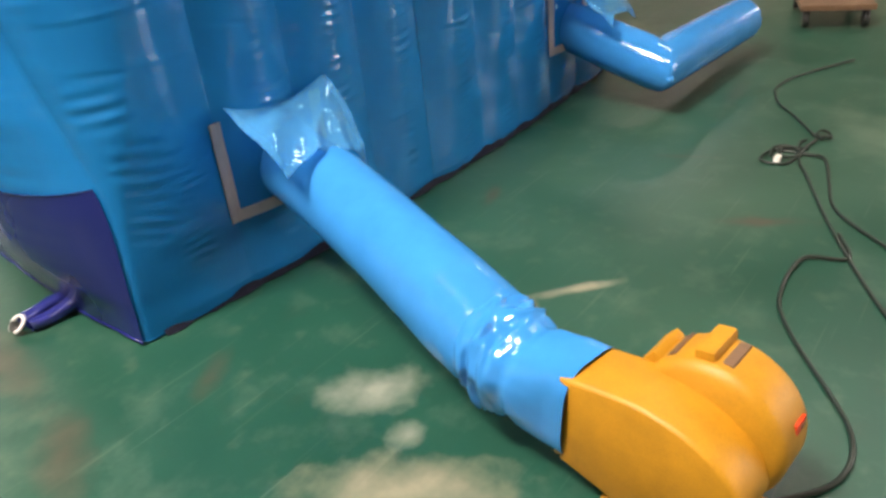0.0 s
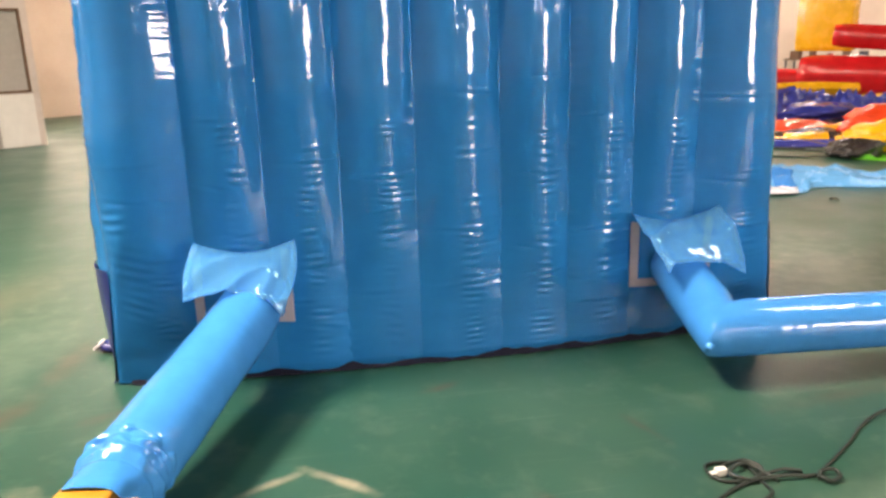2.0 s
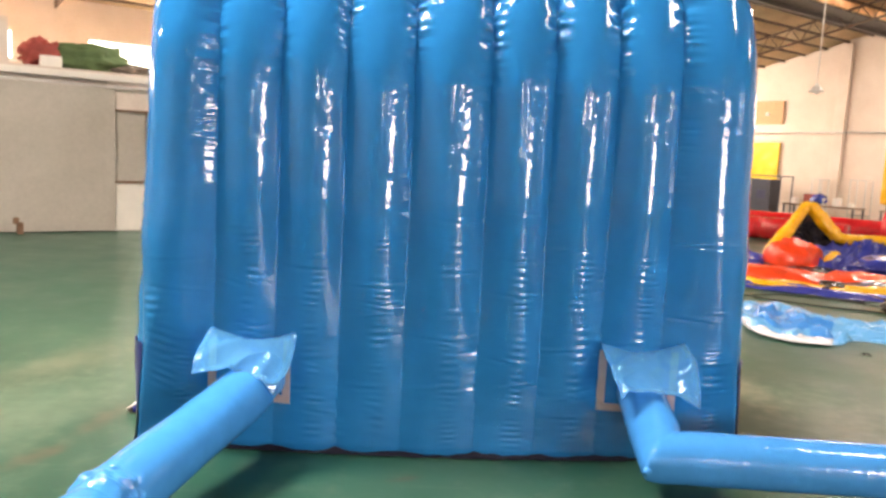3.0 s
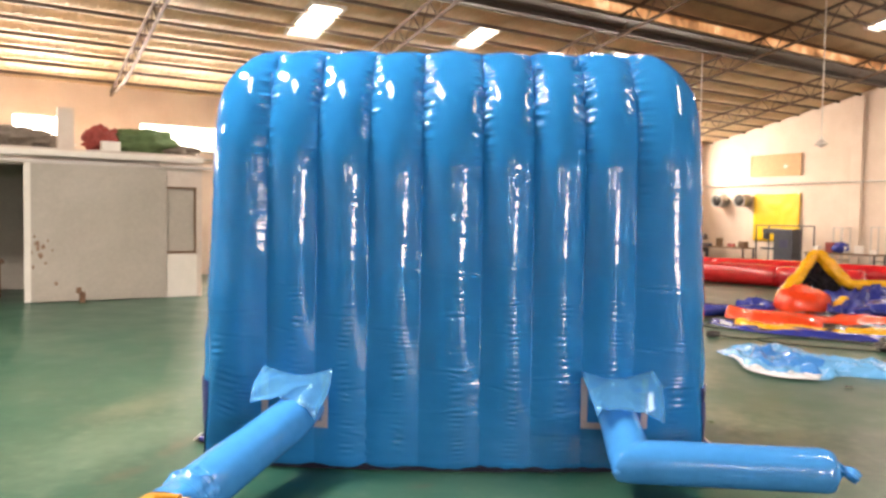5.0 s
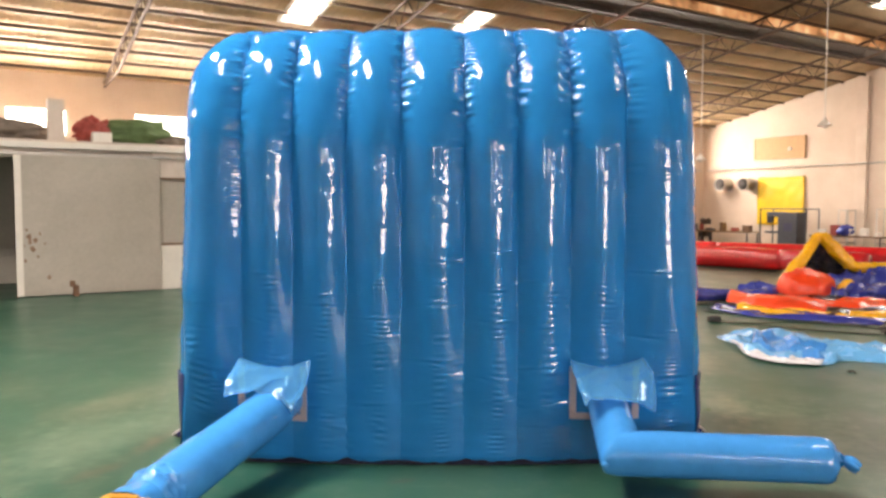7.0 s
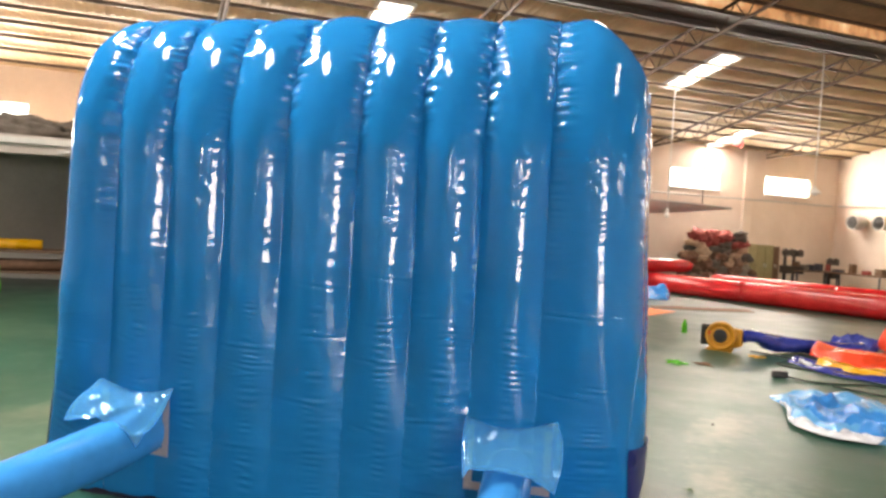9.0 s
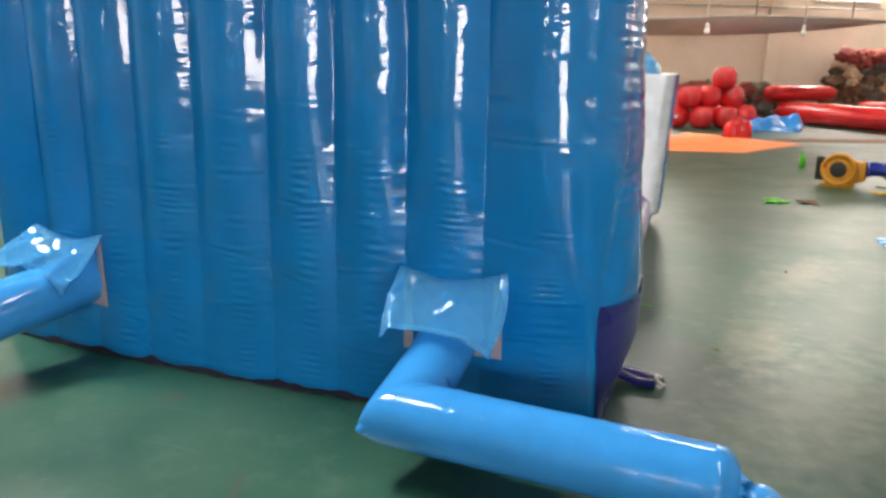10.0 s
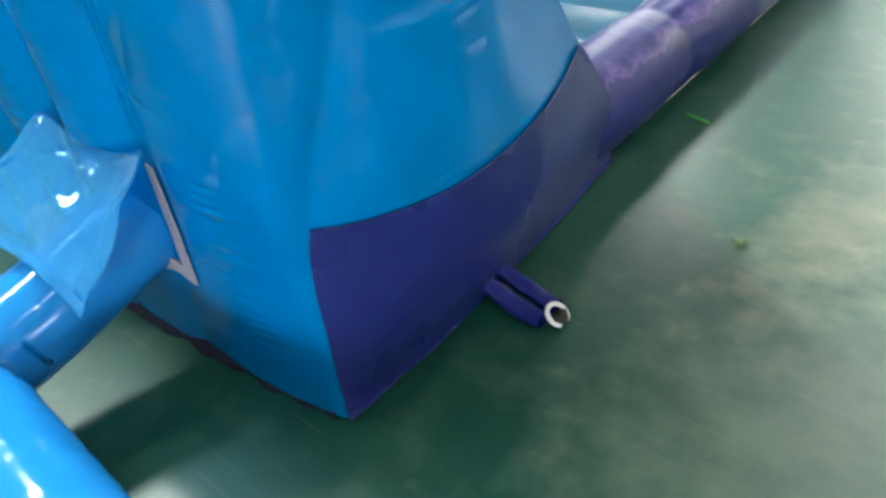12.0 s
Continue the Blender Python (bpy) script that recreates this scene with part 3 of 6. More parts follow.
def truss(u):
    """A light lattice truss across the hall."""
    ob = thing("truss", BM @ Matrix.Translation((u, 0, 0)), "dark brown welded lattice roof truss", "truss", "roof trusses", "structure")
    for s in (1, -1):
        flip = lambda v: v if s == 1 else 2 * RIDGE - v
        top = lambda v: EAVE + SLOPE * (V1 - v) - 0.10
        low = lambda v: EAVE + SLOPE * (V1 - v) - 0.62 + 0.42 * max(0, (v - (V1 - 2.5)) / 2.5)
        for name, h in (("top_chord", top), ("bottom_chord", low)):
            a, b = Vector((0, flip(V1 - 0.05), h(V1))), Vector((0, flip(RIDGE), h(RIDGE)))
            part(name, sweep([a, a.lerp(b, 0.075), b] if name == "top_chord" else [a, Vector((0, flip(V1 - 2.5), low(V1 - 2.5))), b], 0.042, 6), "steel", ob, smooth=False)
        bm = bmesh.new()
        n = 22
        for k in range(n):
            va, vb = V1 - 0.4 - k * 0.76, V1 - 0.4 - (k + 0.5) * 0.76
            vc = V1 - 0.4 - (k + 1) * 0.76
            sweep([Vector((0, flip(va), top(va))), Vector((0, flip(vb), low(vb)))], 0.017, 5, bm=bm)
            sweep([Vector((0, flip(vb), low(vb))), Vector((0, flip(vc), top(vc)))], 0.017, 5, bm=bm)
        part("web", bm, "steel", ob, smooth=False)
    return ob


for u in (-16.0, -10.6, -5.2, 0.4, 6.0, 11.0, 16.2, 21.6):
    truss(u)

# frames and sheets of the rooflights
for u, v, w, l in ROOFLIGHTS:
    s = 1 if v > RIDGE else -1
    at = BM @ Matrix.Translation((u, v, roof_z(v) + 0.03)) @ Matrix.Rotation(-s * TILT_A, 4, "X")
    ob = thing("rooflight", at, "glowing translucent rooflight in a thin pale frame", "rooflight", "rooflights", "structure")
    part("rooflight_sheet", boxes(((0, 0, 0.05), (w, l, 0.006))), "glow", ob, smooth=False)
    part("rooflight_frame", boxes(((-w / 2 - 0.03, 0, 0), (0.06, l + 0.12, 0.1)), ((w / 2 + 0.03, 0, 0), (0.06, l + 0.12, 0.1)),
                                   ((0, -l / 2 - 0.03, 0), (w, 0.06, 0.1)), ((0, l / 2 + 0.03, 0), (w, 0.06, 0.1))), "white", ob, smooth=False)

# ---------------------------------------------------------------- store room with its sliding door, under the long wall
RV = 12.4                               # front face of the room
solid("room_wall_front", boxes(((-7.6, RV + 0.1, 1.47), (2.8, 0.2, 2.94)), ((-0.75, RV + 0.14, 1.47), (2.5, 0.12, 2.94)), ((0.9, RV + 0.1, 0.48), (0.9, 0.2, 0.96)),
                                ((0.9, RV + 0.1, 2.67), (0.9, 0.2, 0.54)), ((1.285, RV + 0.1, 1.67), (0.13, 0.2, 1.46)), ((-4.1, RV + 0.1, 2.84), (4.2, 0.2, 0.2))), "partition",
      "off-white partition wall of a store room", "partition", kind="structure", at=BM)
solid("room_wall_side", boxes(((1.25, (RV + V1) / 2 + 0.1, 1.47), (0.2, V1 - RV - 0.22, 2.94))), "partition", "off-white side wall of the store room", "partition", kind="structure", at=BM)
solid("room_wall_back", boxes(((-4.0, RV + 3.2, 1.47), (10.3, 0.12, 2.94))), "door", "dim back wall inside the store room", "partition", kind="structure", at=BM)
solid("room_ceiling", boxes(((-3.9, (RV + V1) / 2, 3.02), (10.6, V1 - RV - 0.02, 0.16), 0.01)), "partition", "off-white slab over the store room", "slab", kind="structure", at=BM)
solid("room_ledge", boxes(((-3.9, RV - 0.06, 2.99), (10.5, 0.1, 0.12), 0.01)), "white", "white ledge along the edge of the slab", "ledge", kind="structure", at=BM)
ob = thing("sliding_door", hall(-0.75, RV - 0.06, 0.02), "large scuffed grey-beige sliding door pushed aside", "door")
part("door_leaf", boxes(((0, 0, 1.38), (2.68, 0.07, 2.76), 0.008)), "door", ob, smooth=False)
part("door_edge", boxes(((-1.30, -0.042, 1.38), (0.12, 0.02, 2.76), 0.004)), "white", ob, "white painted edge strip", smooth=False)
part("door_rail", boxes(((0.3, -0.01, 2.80), (4.4, 0.06, 0.05), 0.006)), "alu", ob, smooth=False)
part("door_handle", boxes(((-1.12, -0.06, 1.12), (0.05, 0.05, 0.2), 0.01)), "grime", ob, "rubbed brown handle", smooth=False)
for k, (x, z, s) in enumerate(((-1.07, 0.92, 0.05), (-1.24, 0.99, 0.032), (-1.17, 1.3, 0.024), (-0.8, 0.35, 0.035), (-1.02, 1.10, 0.040), (-0.94, 1.22, 0.026), (-1.15, 1.16, 0.030), (-0.98, 0.78, 0.024), (-0.86, 1.02, 0.020), (-1.20, 0.70, 0.028))):
    bm = outline_patch([(s, 0, 0), (0, s * 1.4, 0), (-s, 0, 0), (0, -s * 1.2, 0)], 0, k + 3.0, 20, 0.4)
    bmesh.ops.transform(bm, matrix=Matrix.Translation((x, -0.0385, z)) @ Matrix.Rotation(radians(90), 4, "X"), verts=bm.verts)
    part("stain", bm, "grime", ob, "brown scuff mark", smooth=False)
solid("lower_panel", boxes(((0.875, RV - 0.010, 0.475), (0.72, 0.02, 0.93), 0.004)), "white", "white painted board under the store room window", "board", kind="structure", at=BM)
ob = thing("room_window", hall(0.86, RV, 0.96), "dusty interior window beside the sliding door", "window", kind="structure")
part("window_frame", boxes(((0, 0.0, 0.02), (0.72, 0.06, 0.04)), ((0, 0.0, 1.42), (0.72, 0.06, 0.04)), ((-0.34, 0, 0.72), (0.04, 0.058, 1.44)), ((0.34, 0, 0.72), (0.04, 0.058, 1.44))), "dark_wood", ob, smooth=False)
part("pane", boxes(((0, 0.03, 0.72), (0.66, 0.01, 1.38))), "door", ob, "dusty dull pane", smooth=False)
solid("red_peg", boxes(((0, 0, 0.11), (0.11, 0.1, 0.22), 0.02), ((-0.06, 0, 0.25), (0.10, 0.07, 0.12), 0.02)), "cloth_brown", "small reddish brown stand by the sliding door", "stand", at=hall(-1.1, RV - 0.35))
# inside the room
ob = thing("work_table", hall(-4.0, RV + 1.6), "long dark work table in the dim store room", "table")
part("tabletop", boxes(((0, 0, 0.75), (3.2, 0.9, 0.06), 0.01)), "dark_wood", ob, smooth=False)
for x in (-1.5, 1.5):
    for y in (-0.38, 0.38):
        part("leg", boxes(((x, y, 0.36), (0.07, 0.07, 0.72), 0.006)), "dark_wood", ob, smooth=False)
part("shelf", boxes(((0, 0, 0.3), (3.0, 0.8, 0.04), 0.006)), "dark_wood", ob, smooth=False)
solid("yellow_roll", sweep([Vector((-0.9, 0, 0)), Vector((0.9, 0, 0))], 0.11, 16), "yellow", "roll of yellow vinyl on the work table", "roll", at=hall(-3.9, RV + 1.4, 0.89), smooth=True)
solid("dark_roll", sweep([Vector((-1.0, 0, 0)), Vector((1.0, 0, 0))], 0.13, 16), "cloth_brown", "dark roll on the lower shelf", "roll", at=hall(-3.6, RV + 1.5, 0.45), smooth=True)
# on the slab
for k, (u, v, s, mat, lab) in enumerate((
        (-2.1, RV + 0.9, (0.75, 0.5, 0.24), "cloth_grey", "grey sack of folded vinyl on the slab"),
        (-3.4, RV + 1.0, (0.8, 0.5, 0.26), "cloth_grey", "grey sack of folded vinyl on the slab"),
        (-0.62, RV + 0.6, (0.34, 0.28, 0.30), "cloth_red", "dull red sack on the slab"),
        (0.20, RV + 0.9, (0.80, 0.45, 0.33), "cloth_green", "dull green sack on the slab"),
        (1.0, RV + 1.0, (0.5, 0.45, 0.16), "cloth_grey", "grey sack of folded vinyl on the slab"))):
    bm = bmesh.new()
    blob(bm, (0, 0, s[2] * 0.8), s, 0.45, 2.6, k * 3.1, 4, 0.0)
    solid("cloth_sack", bm, mat, lab, "sack", "sacks on the slab", at=hall(u, v, 3.1), smooth=True)
solid("white_box", boxes(((0, 0, 0.1), (0.36, 0.3, 0.2), 0.01)), "white", "small white box on the slab", "box", at=hall(-0.5, RV + 0.16, 3.1))
solid("slab_post", boxes(((0, 0, 0.42), (0.3, 0.24, 0.84), 0.01)), "partition", "off-white post standing on the slab", "post", kind="structure", at=hall(-1.33, RV + 0.3, 3.1))

# a rag caught on the roof frame
solid("red_rag", thick(surface(lambda a, b: (0.45 * a - 0.22 + 0.05 * math.sin(b * 5), 0.04 * math.sin(a * 7 + b * 3), -0.30 * b - 0.12 * a * b + 0.03 * math.sin(a * 9)), 12, 8), 0.01), "cloth_red", "red rag hanging from the roof frame", "rag", at=hall(18.9, 17.1, roof_z(17.1) - 0.06), smooth=True)

# ---------------------------------------------------------------- the bouncer: back wall of nine upright air tubes
bouncer = thing("inflatable_bouncer", Matrix(), "glossy blue inflatable bouncer with a tall tubed back wall", "bouncer")
HX, TOPZ, BEND = 1.775, 3.07, 2.26
SEAM = [-1.815, -1.40, -1.04, -0.665, -0.285, 0.155, 0.525, 0.895, 1.275, HX]


def bow(x, z):
    """How far the pressed-out front stands before the line of its corners."""
    return 0.11 * max(0.0, 1 - (x / 1.84) ** 2) * (1 - 0.55 * min(1, z / 2.4))


def wall_profile(w):
    """Front line of the wall: w 0 at the ground, 1 at the crest. Gives y, z and the outward direction."""
    straight = BEND
    arc = 1.06
    s = w * (straight + arc)
    if s <= straight:
        return 0.0, s, (-1.0, 0.0)
    a = (s - straight) / arc * math.pi / 2
    ny, nz = -math.cos(a) / 0.5, math.sin(a) / (TOPZ - BEND)
    k = math.hypot(ny, nz)
    return 0.5 - 0.5 * math.cos(a), BEND + (TOPZ - BEND) * math.sin(a), (ny / k, nz / k)


def shoulder(z):
    """How the end tubes draw in at the crest."""
    return 1 - 0.36 * max(0.0, (z - 2.80) / 0.27) ** 2.2


def blended(knots, x, reach=0.07):
    """A soft line through (x, value) knots."""
    ks, vs = [k[0] for k in knots], [k[1] for k in knots]
    return sum(float(np.interp(x + reach * d, ks, vs)) for d in (-1, -0.6, -0.2, 0.2, 0.6, 1)) / 6


def tabled(knots, reach=0.07):
    """The same soft line, worked out once for heights up to 3.4 m."""
    row = [blended(knots, k * 0.01, reach) for k in range(342)]

    def at(z):
        k = max(0.0, min(340.0, z * 100))
        a = int(k)
        return row[a] + (row[a + 1] - row[a]) * (k - a)
    return at


# how far the wall's end stands out beyond its corner line, the roundness of its front corner, the swell of its
# side, and the depth of the wall, each by height
edge_out = tabled([(-1, 0.105), (0.58, 0.016), (0.85, 0.045), (1.25, 0.090), (3.4, 0.018)], 0.10)
corner_r = tabled([(0.0, 0.010), (0.50, 0.024), (0.62, 0.050), (0.95, 0.17), (1.5, 0.30), (3.4, 0.30)], 0.10)
side_swell = tabled([(0.0, 0.0), (0.28, 0.125), (0.58, 0.150), (0.85, 0.115), (1.15, 0.055), (1.5, 0.035), (3.4, 0.035)], 0.10)
wall_deep = tabled([(0.0, 1.54), (0.35, 1.42), (0.60, 1.20), (0.90, 0.99), (1.35, 0.87), (3.4, 0.86)], 0.08)


def tube_bulge(i, s, z):
    d = 0.106 if i == 4 else 0.094
    if i in (0, 8):
        o = max(0.0, 2 * (s if i == 8 else 1 - s) - 1)      # from the middle of an end tube, 0, to its corner, 1
        d *= 1 - min(1.0, max(0.25, 1 - (z - 0.6) / 1.0)) * o * o
        s = min(s, 0.5) if i == 8 else max(s, 0.5)
    high = max(0.0, min(1.0, (z - 1.4) / 0.8))
    round_ = max(0.0, 1 - (2 * s - 1) ** 2) ** (1.25 - 0.42 * high)
    rise = min(1.0, z / 1.6)
    return d * round_ * (0.16 + 0.84 * rise * rise * (3 - 2 * rise)) * (1 - 0.40 * max(0.0, min(1, (z - 2.2) / 0.7)))


CREASES = []
rnd = random.Random(23)
for i in range(9):
    row = []
    for k in range(8 if 0 < i < 8 else 3):
        row.append((0.14 + 1.15 * (k + rnd.random()) / 8, rnd.uniform(0.54, 0.66), rnd.uniform(0.03, 0.085), rnd.uniform(0.07, 0.14), rnd.uniform(0.0014, 0.0032), rnd.uniform(0.032, 0.052), rnd.uniform(-0.05, 0.05)))
    for k in range(5):
        row.append((rnd.uniform(0.15, 1.5), rnd.uniform(0.3, 0.8), rnd.uniform(0.012, 0.022), rnd.uniform(0.22, 0.45), rnd.uniform(0.0014, 0.0030), 0.060, rnd.uniform(-0.12, 0.12)))
    CREASES.append(row)
CREASES[8] += [(0.67, 0.58, 0.055, 0.09, 0.0022, 0.030, -0.02), (0.92, 0.55, 0.04, 0.10, 0.0018, 0.034, 0.02), (0.30, 0.66, 0.035, 0.07, 0.0022, 0.030, -0.05)]
CREASES[0] += [(0.62, 0.34, 0.09, 0.18, 0.0030, 0.055, 0.10), (0.42, 0.30, 0.06, 0.16, 0.0026, 0.050, 0.14), (0.85, 0.24, 0.08, 0.14, 0.0026, 0.050, -0.08), (1.25, 0.16, 0.10, 0.12, 0.0026, 0.048, -0.06)]


def pucker(x, along, s, i):
    """Short creases that run away from the welded seams, and slack wrinkles in the cloth."""
    e = min(s, 1 - s) if 0 < i < 8 else (s if i == 8 else 1 - s)
    k = math.exp(-(e / 0.135) ** 2) * min(1, e / 0.014)
    left = 0 if s < 0.5 else 9
    n1 = noise.noise(Vector((i * 3.7 + left + e * 1.2, along * 21.0, 1.5)))
    n2 = noise.noise(Vector((i * 3.7 + left + e * 2.0, along * 41.0, 4.5)))
    gate = max(0.0, 0.12 + 0.7 * noise.noise(Vector((i * 2.1 + left, along * 1.3, 7.0))) + 0.75 * max(0, min(1, (along - 1.9) / 0.7)))
    high = max(0.0, min(1.0, (along - 1.9) / 0.6))
    c = k * gate * (0.016 * n1 + 0.012 * n2) * (0.7 + 1.5 * high)
    g = 0.010 * noise.noise(Vector((x * 2.4, along * 1.7, i * 1.3))) + 0.0025 * noise.noise(Vector((x * 6.0, along * 6.0, 3.0)))
    m = math.exp(-((s - 0.64) / 0.20) ** 2)
    slack = max(0.0, 0.15 + 1.2 * noise.noise(Vector((i * 5.0, along * 1.6, 0.3))))
    rip = 0.0030 * m * slack * noise.noise(Vector((s * 2.5 + i, along * 17.0, 2.0)))
    band = math.exp(-((along - 1.95) / 0.42) ** 2) * math.exp(-((s - (0.42 if i == 8 else 0.72)) / (0.10 if i == 8 else 0.13)) ** 2)
    rip += band * (0.0022 * noise.noise(Vector((s * 3.5 + i * 2, along * 15.0 + s * 6, 6.0))) + 0.0022 * noise.noise(Vector((s * 5.0 + i, along * 33.0 - s * 9, 3.3))))
    low = 0.004 * max(0.0, 1 - along / 1.1) * noise.noise(Vector((x * 4.0, along * 11.0, 8.0)))
    # small cross creases that gather here and there along the middle of each tube, and single longer ones
    for zc, sc, zs, ss, amp, pitch, lean in CREASES[i]:
        dz, ds = (along - zc) / zs, (s - sc) / ss
        if dz * dz + ds * ds < 7:
            low += amp * math.exp(-dz * dz - ds * ds) * math.sin((along - zc + lean * (s - sc)) / pitch * 2 * math.pi)
    if i in (0, 8):
        low += 0.0035 * math.exp(-((along - 0.75) / 0.45) ** 2) * noise.noise(Vector((x * 2.6, along * 15.0 + x * 2.0, 4.0))) * max(0.0, 0.35 + noise.noise(Vector((x * 2, along * 2.2, 1.0))))
        o = 1 - s if i == 8 else s
        c += math.exp(-((o - 0.10) / 0.16) ** 2) * max(0.0, min(1, (along - 0.75) / 0.7)) * (0.009 * noise.noise(Vector((i + o * 2.0, along * 12.0 + o * 3, 5.5))) + 0.007 * noise.noise(Vector((i + o * 3.0, along * 30.0, 9.5))))
    return c + g * (0.3 + 0.7 * math.sin(math.pi * s)) + rip + low


def front_point(i, s, w):
    """A place on tube i: s across it from 0 to 1, w up the wall; the end tubes turn round the corner."""
    xl, xr = SEAM[i], SEAM[i + 1]
    y, z, (ny, nz) = wall_profile(w)
    out = tube_bulge(i, s, z) + pucker(xl + (xr - xl) * s, w * 3.28, s, i)
    if 0 < i < 8:
        x = xl + (xr - xl) * s
        fwd, aside = out, 0.0
    else:
        sgn = 1 if i == 8 else -1
        q0 = s if i == 8 else 1 - s
        seam, edge = (xl, xr) if i == 8 else (xr, xl)
        r = corner_r(z)
        run = abs(edge - seam) - r
        total = run + r * math.pi / 2
        d = q0 * total
        phi = max(0.0, d - run) / r
        loc = min(d, run) + r * math.sin(phi)
        loc = loc * shoulder(z)
        x = seam + sgn * loc
        fwd, aside = out * math.cos(phi) - r * (1 - math.cos(phi)), sgn * (edge_out(z) + (out - tube_bulge(i, s, z)) * 0.7) * math.sin(phi)
    fwd -= 0.018 * max(0.0, 1 - z / 0.06) ** 1.5 * max(0.0, min(1, 5 - 5 * abs(x) / 1.80))
    fwd += bow(x, z) * (1 if z < BEND else max(0, 1 - (z - BEND) / 0.8))
    crest = 0.02 * math.sin(x * 0.9 + 0.4) * max(0, z - 2.4)
    return (x + aside, y + ny * fwd, max(0.010, z + nz * fwd + crest))


for i in range(1, 8):
    part("wall_tube", surface(lambda s, w: front_point(i, 0.5 - 0.5 * math.cos(math.pi * s), w), 40, 700), "blue", bouncer)

# the rounded sides of the wall, and its rear
for side in (1, -1):
    i, s_edge = (8, 1.0) if side == 1 else (0, 0.0)

    def side_point(t, w):
        x, y, z = front_point(i, s_edge, w)
        top = max(0.0, (z - BEND) / (TOPZ - BEND))
        yb = max(y + 0.02, wall_deep(z) * (1 - 0.5 * top ** 2) + 0.03 * z)
        yy = y + (yb - y) * t
        b = side_swell(z) * math.sin(math.pi * t ** 0.72) ** 1.1 + (-0.11 + 0.10 * min(1, z / 0.55) - 0.05 * max(0.0, min(1, (z - 0.6) / 0.6))) * t ** (1.2 + 1.3 * min(1, z / 0.6))
        wr = (0.008 * noise.noise(Vector((yy * 4, z * 4, side * 4.0))) + 0.004 * noise.noise(Vector((yy * 2, z * 19, side))) * math.exp(-((t - 0.15) / 0.2) ** 2)) * min(1, t * 8)
        return (x + side * (b + wr), yy, z)

    def end_tube(q, w):
        if side == 1:
            return front_point(8, q / 0.55, w) if q <= 0.55 else side_point((q - 0.55) / 0.45, w)
        return front_point(0, (q - 0.45) / 0.55, w) if q >= 0.45 else side_point((0.45 - q) / 0.45, w)
    part("wall_tube", surface(end_tube, 90, 620), "blue", bouncer)

    # indigo panel over the foot of the side: its top edge sags between two corners
    def foot_point(t, h):
        top = 0.598 - 0.14 * t * (1 - t) + 0.03 * t * t
        z = 0.008 + (top - 0.008) * h
        x, y, _ = side_point(t, z / 3.28)
        return (x + side * 0.010, y - 0.004 * (1 - t) ** 8, z)
    part("corner_panel", surface(foot_point, 72, 40), "purple", bouncer, "indigo vinyl corner panel")
    part("weld_seam", sweep([Vector(foot_point(k / 24, 1.0)) + Vector((side * 0.002, 0, 0.002)) for k in range(25)], 0.0022, 6), "purple", bouncer)
    part("weld_seam", sweep([Vector(foot_point(k / 24, 0.012)) + Vector((side * 0.003, -0.002, 0.002)) for k in range(25)], 0.0045, 6), "strap", bouncer)


def rear_point(a, w):
    x = (-1.72 + 3.44 * a)
    y, z, _ = wall_profile(w)
    yb = max(y + 0.02, wall_deep(z) * (1 - 0.5 * max(0, (z - BEND) / (TOPZ - BEND)) ** 2) + 0.03 * z)
    return (x * (1 - 0.08 * max(0, (z - 2.45) / 0.56) ** 2), yb - 0.04 + 0.03 * abs(math.sin(a * 9 * math.pi)), z - 0.02 * max(0, z - 2.0))


def crown_point(a, b):
    """The cloth over the top, from the crest of the front back to the rear face."""
    x, y, z = front_point(min(8, int(a * 9)), min(1.0, a * 9 - min(8, int(a * 9))), 1.0)
    xr, yr, zr = rear_point(a, 1.0)
    return (x + (xr - x) * b, y + (max(yr, y + 0.1) - y) * b, z + (zr - z) * b + 0.05 * math.sin(math.pi * b))


part("crown", surface(crown_point, 144, 8), "blue", bouncer)
part("rear_face", surface(rear_point, 72, 40), "teal", bouncer, "teal vinyl inner face")

# strip sealing the wall to the ground sheet, blackened to carry contact shade
part("ground_strip", surface(lambda a, b: (-1.79 + 3.58 * a, -bow(-1.79 + 3.58 * a, 0) - 0.016 - 0.016 * noise.noise(Vector((a * 37, 0, 0))) + 0.030 * b, 0.004 + 0.046 * b + 0.016 * b * noise.noise(Vector((a * 46, 2, 0)))), 160, 4), "navy", bouncer, "navy vinyl ground strip, blackened for the shade under the wall")

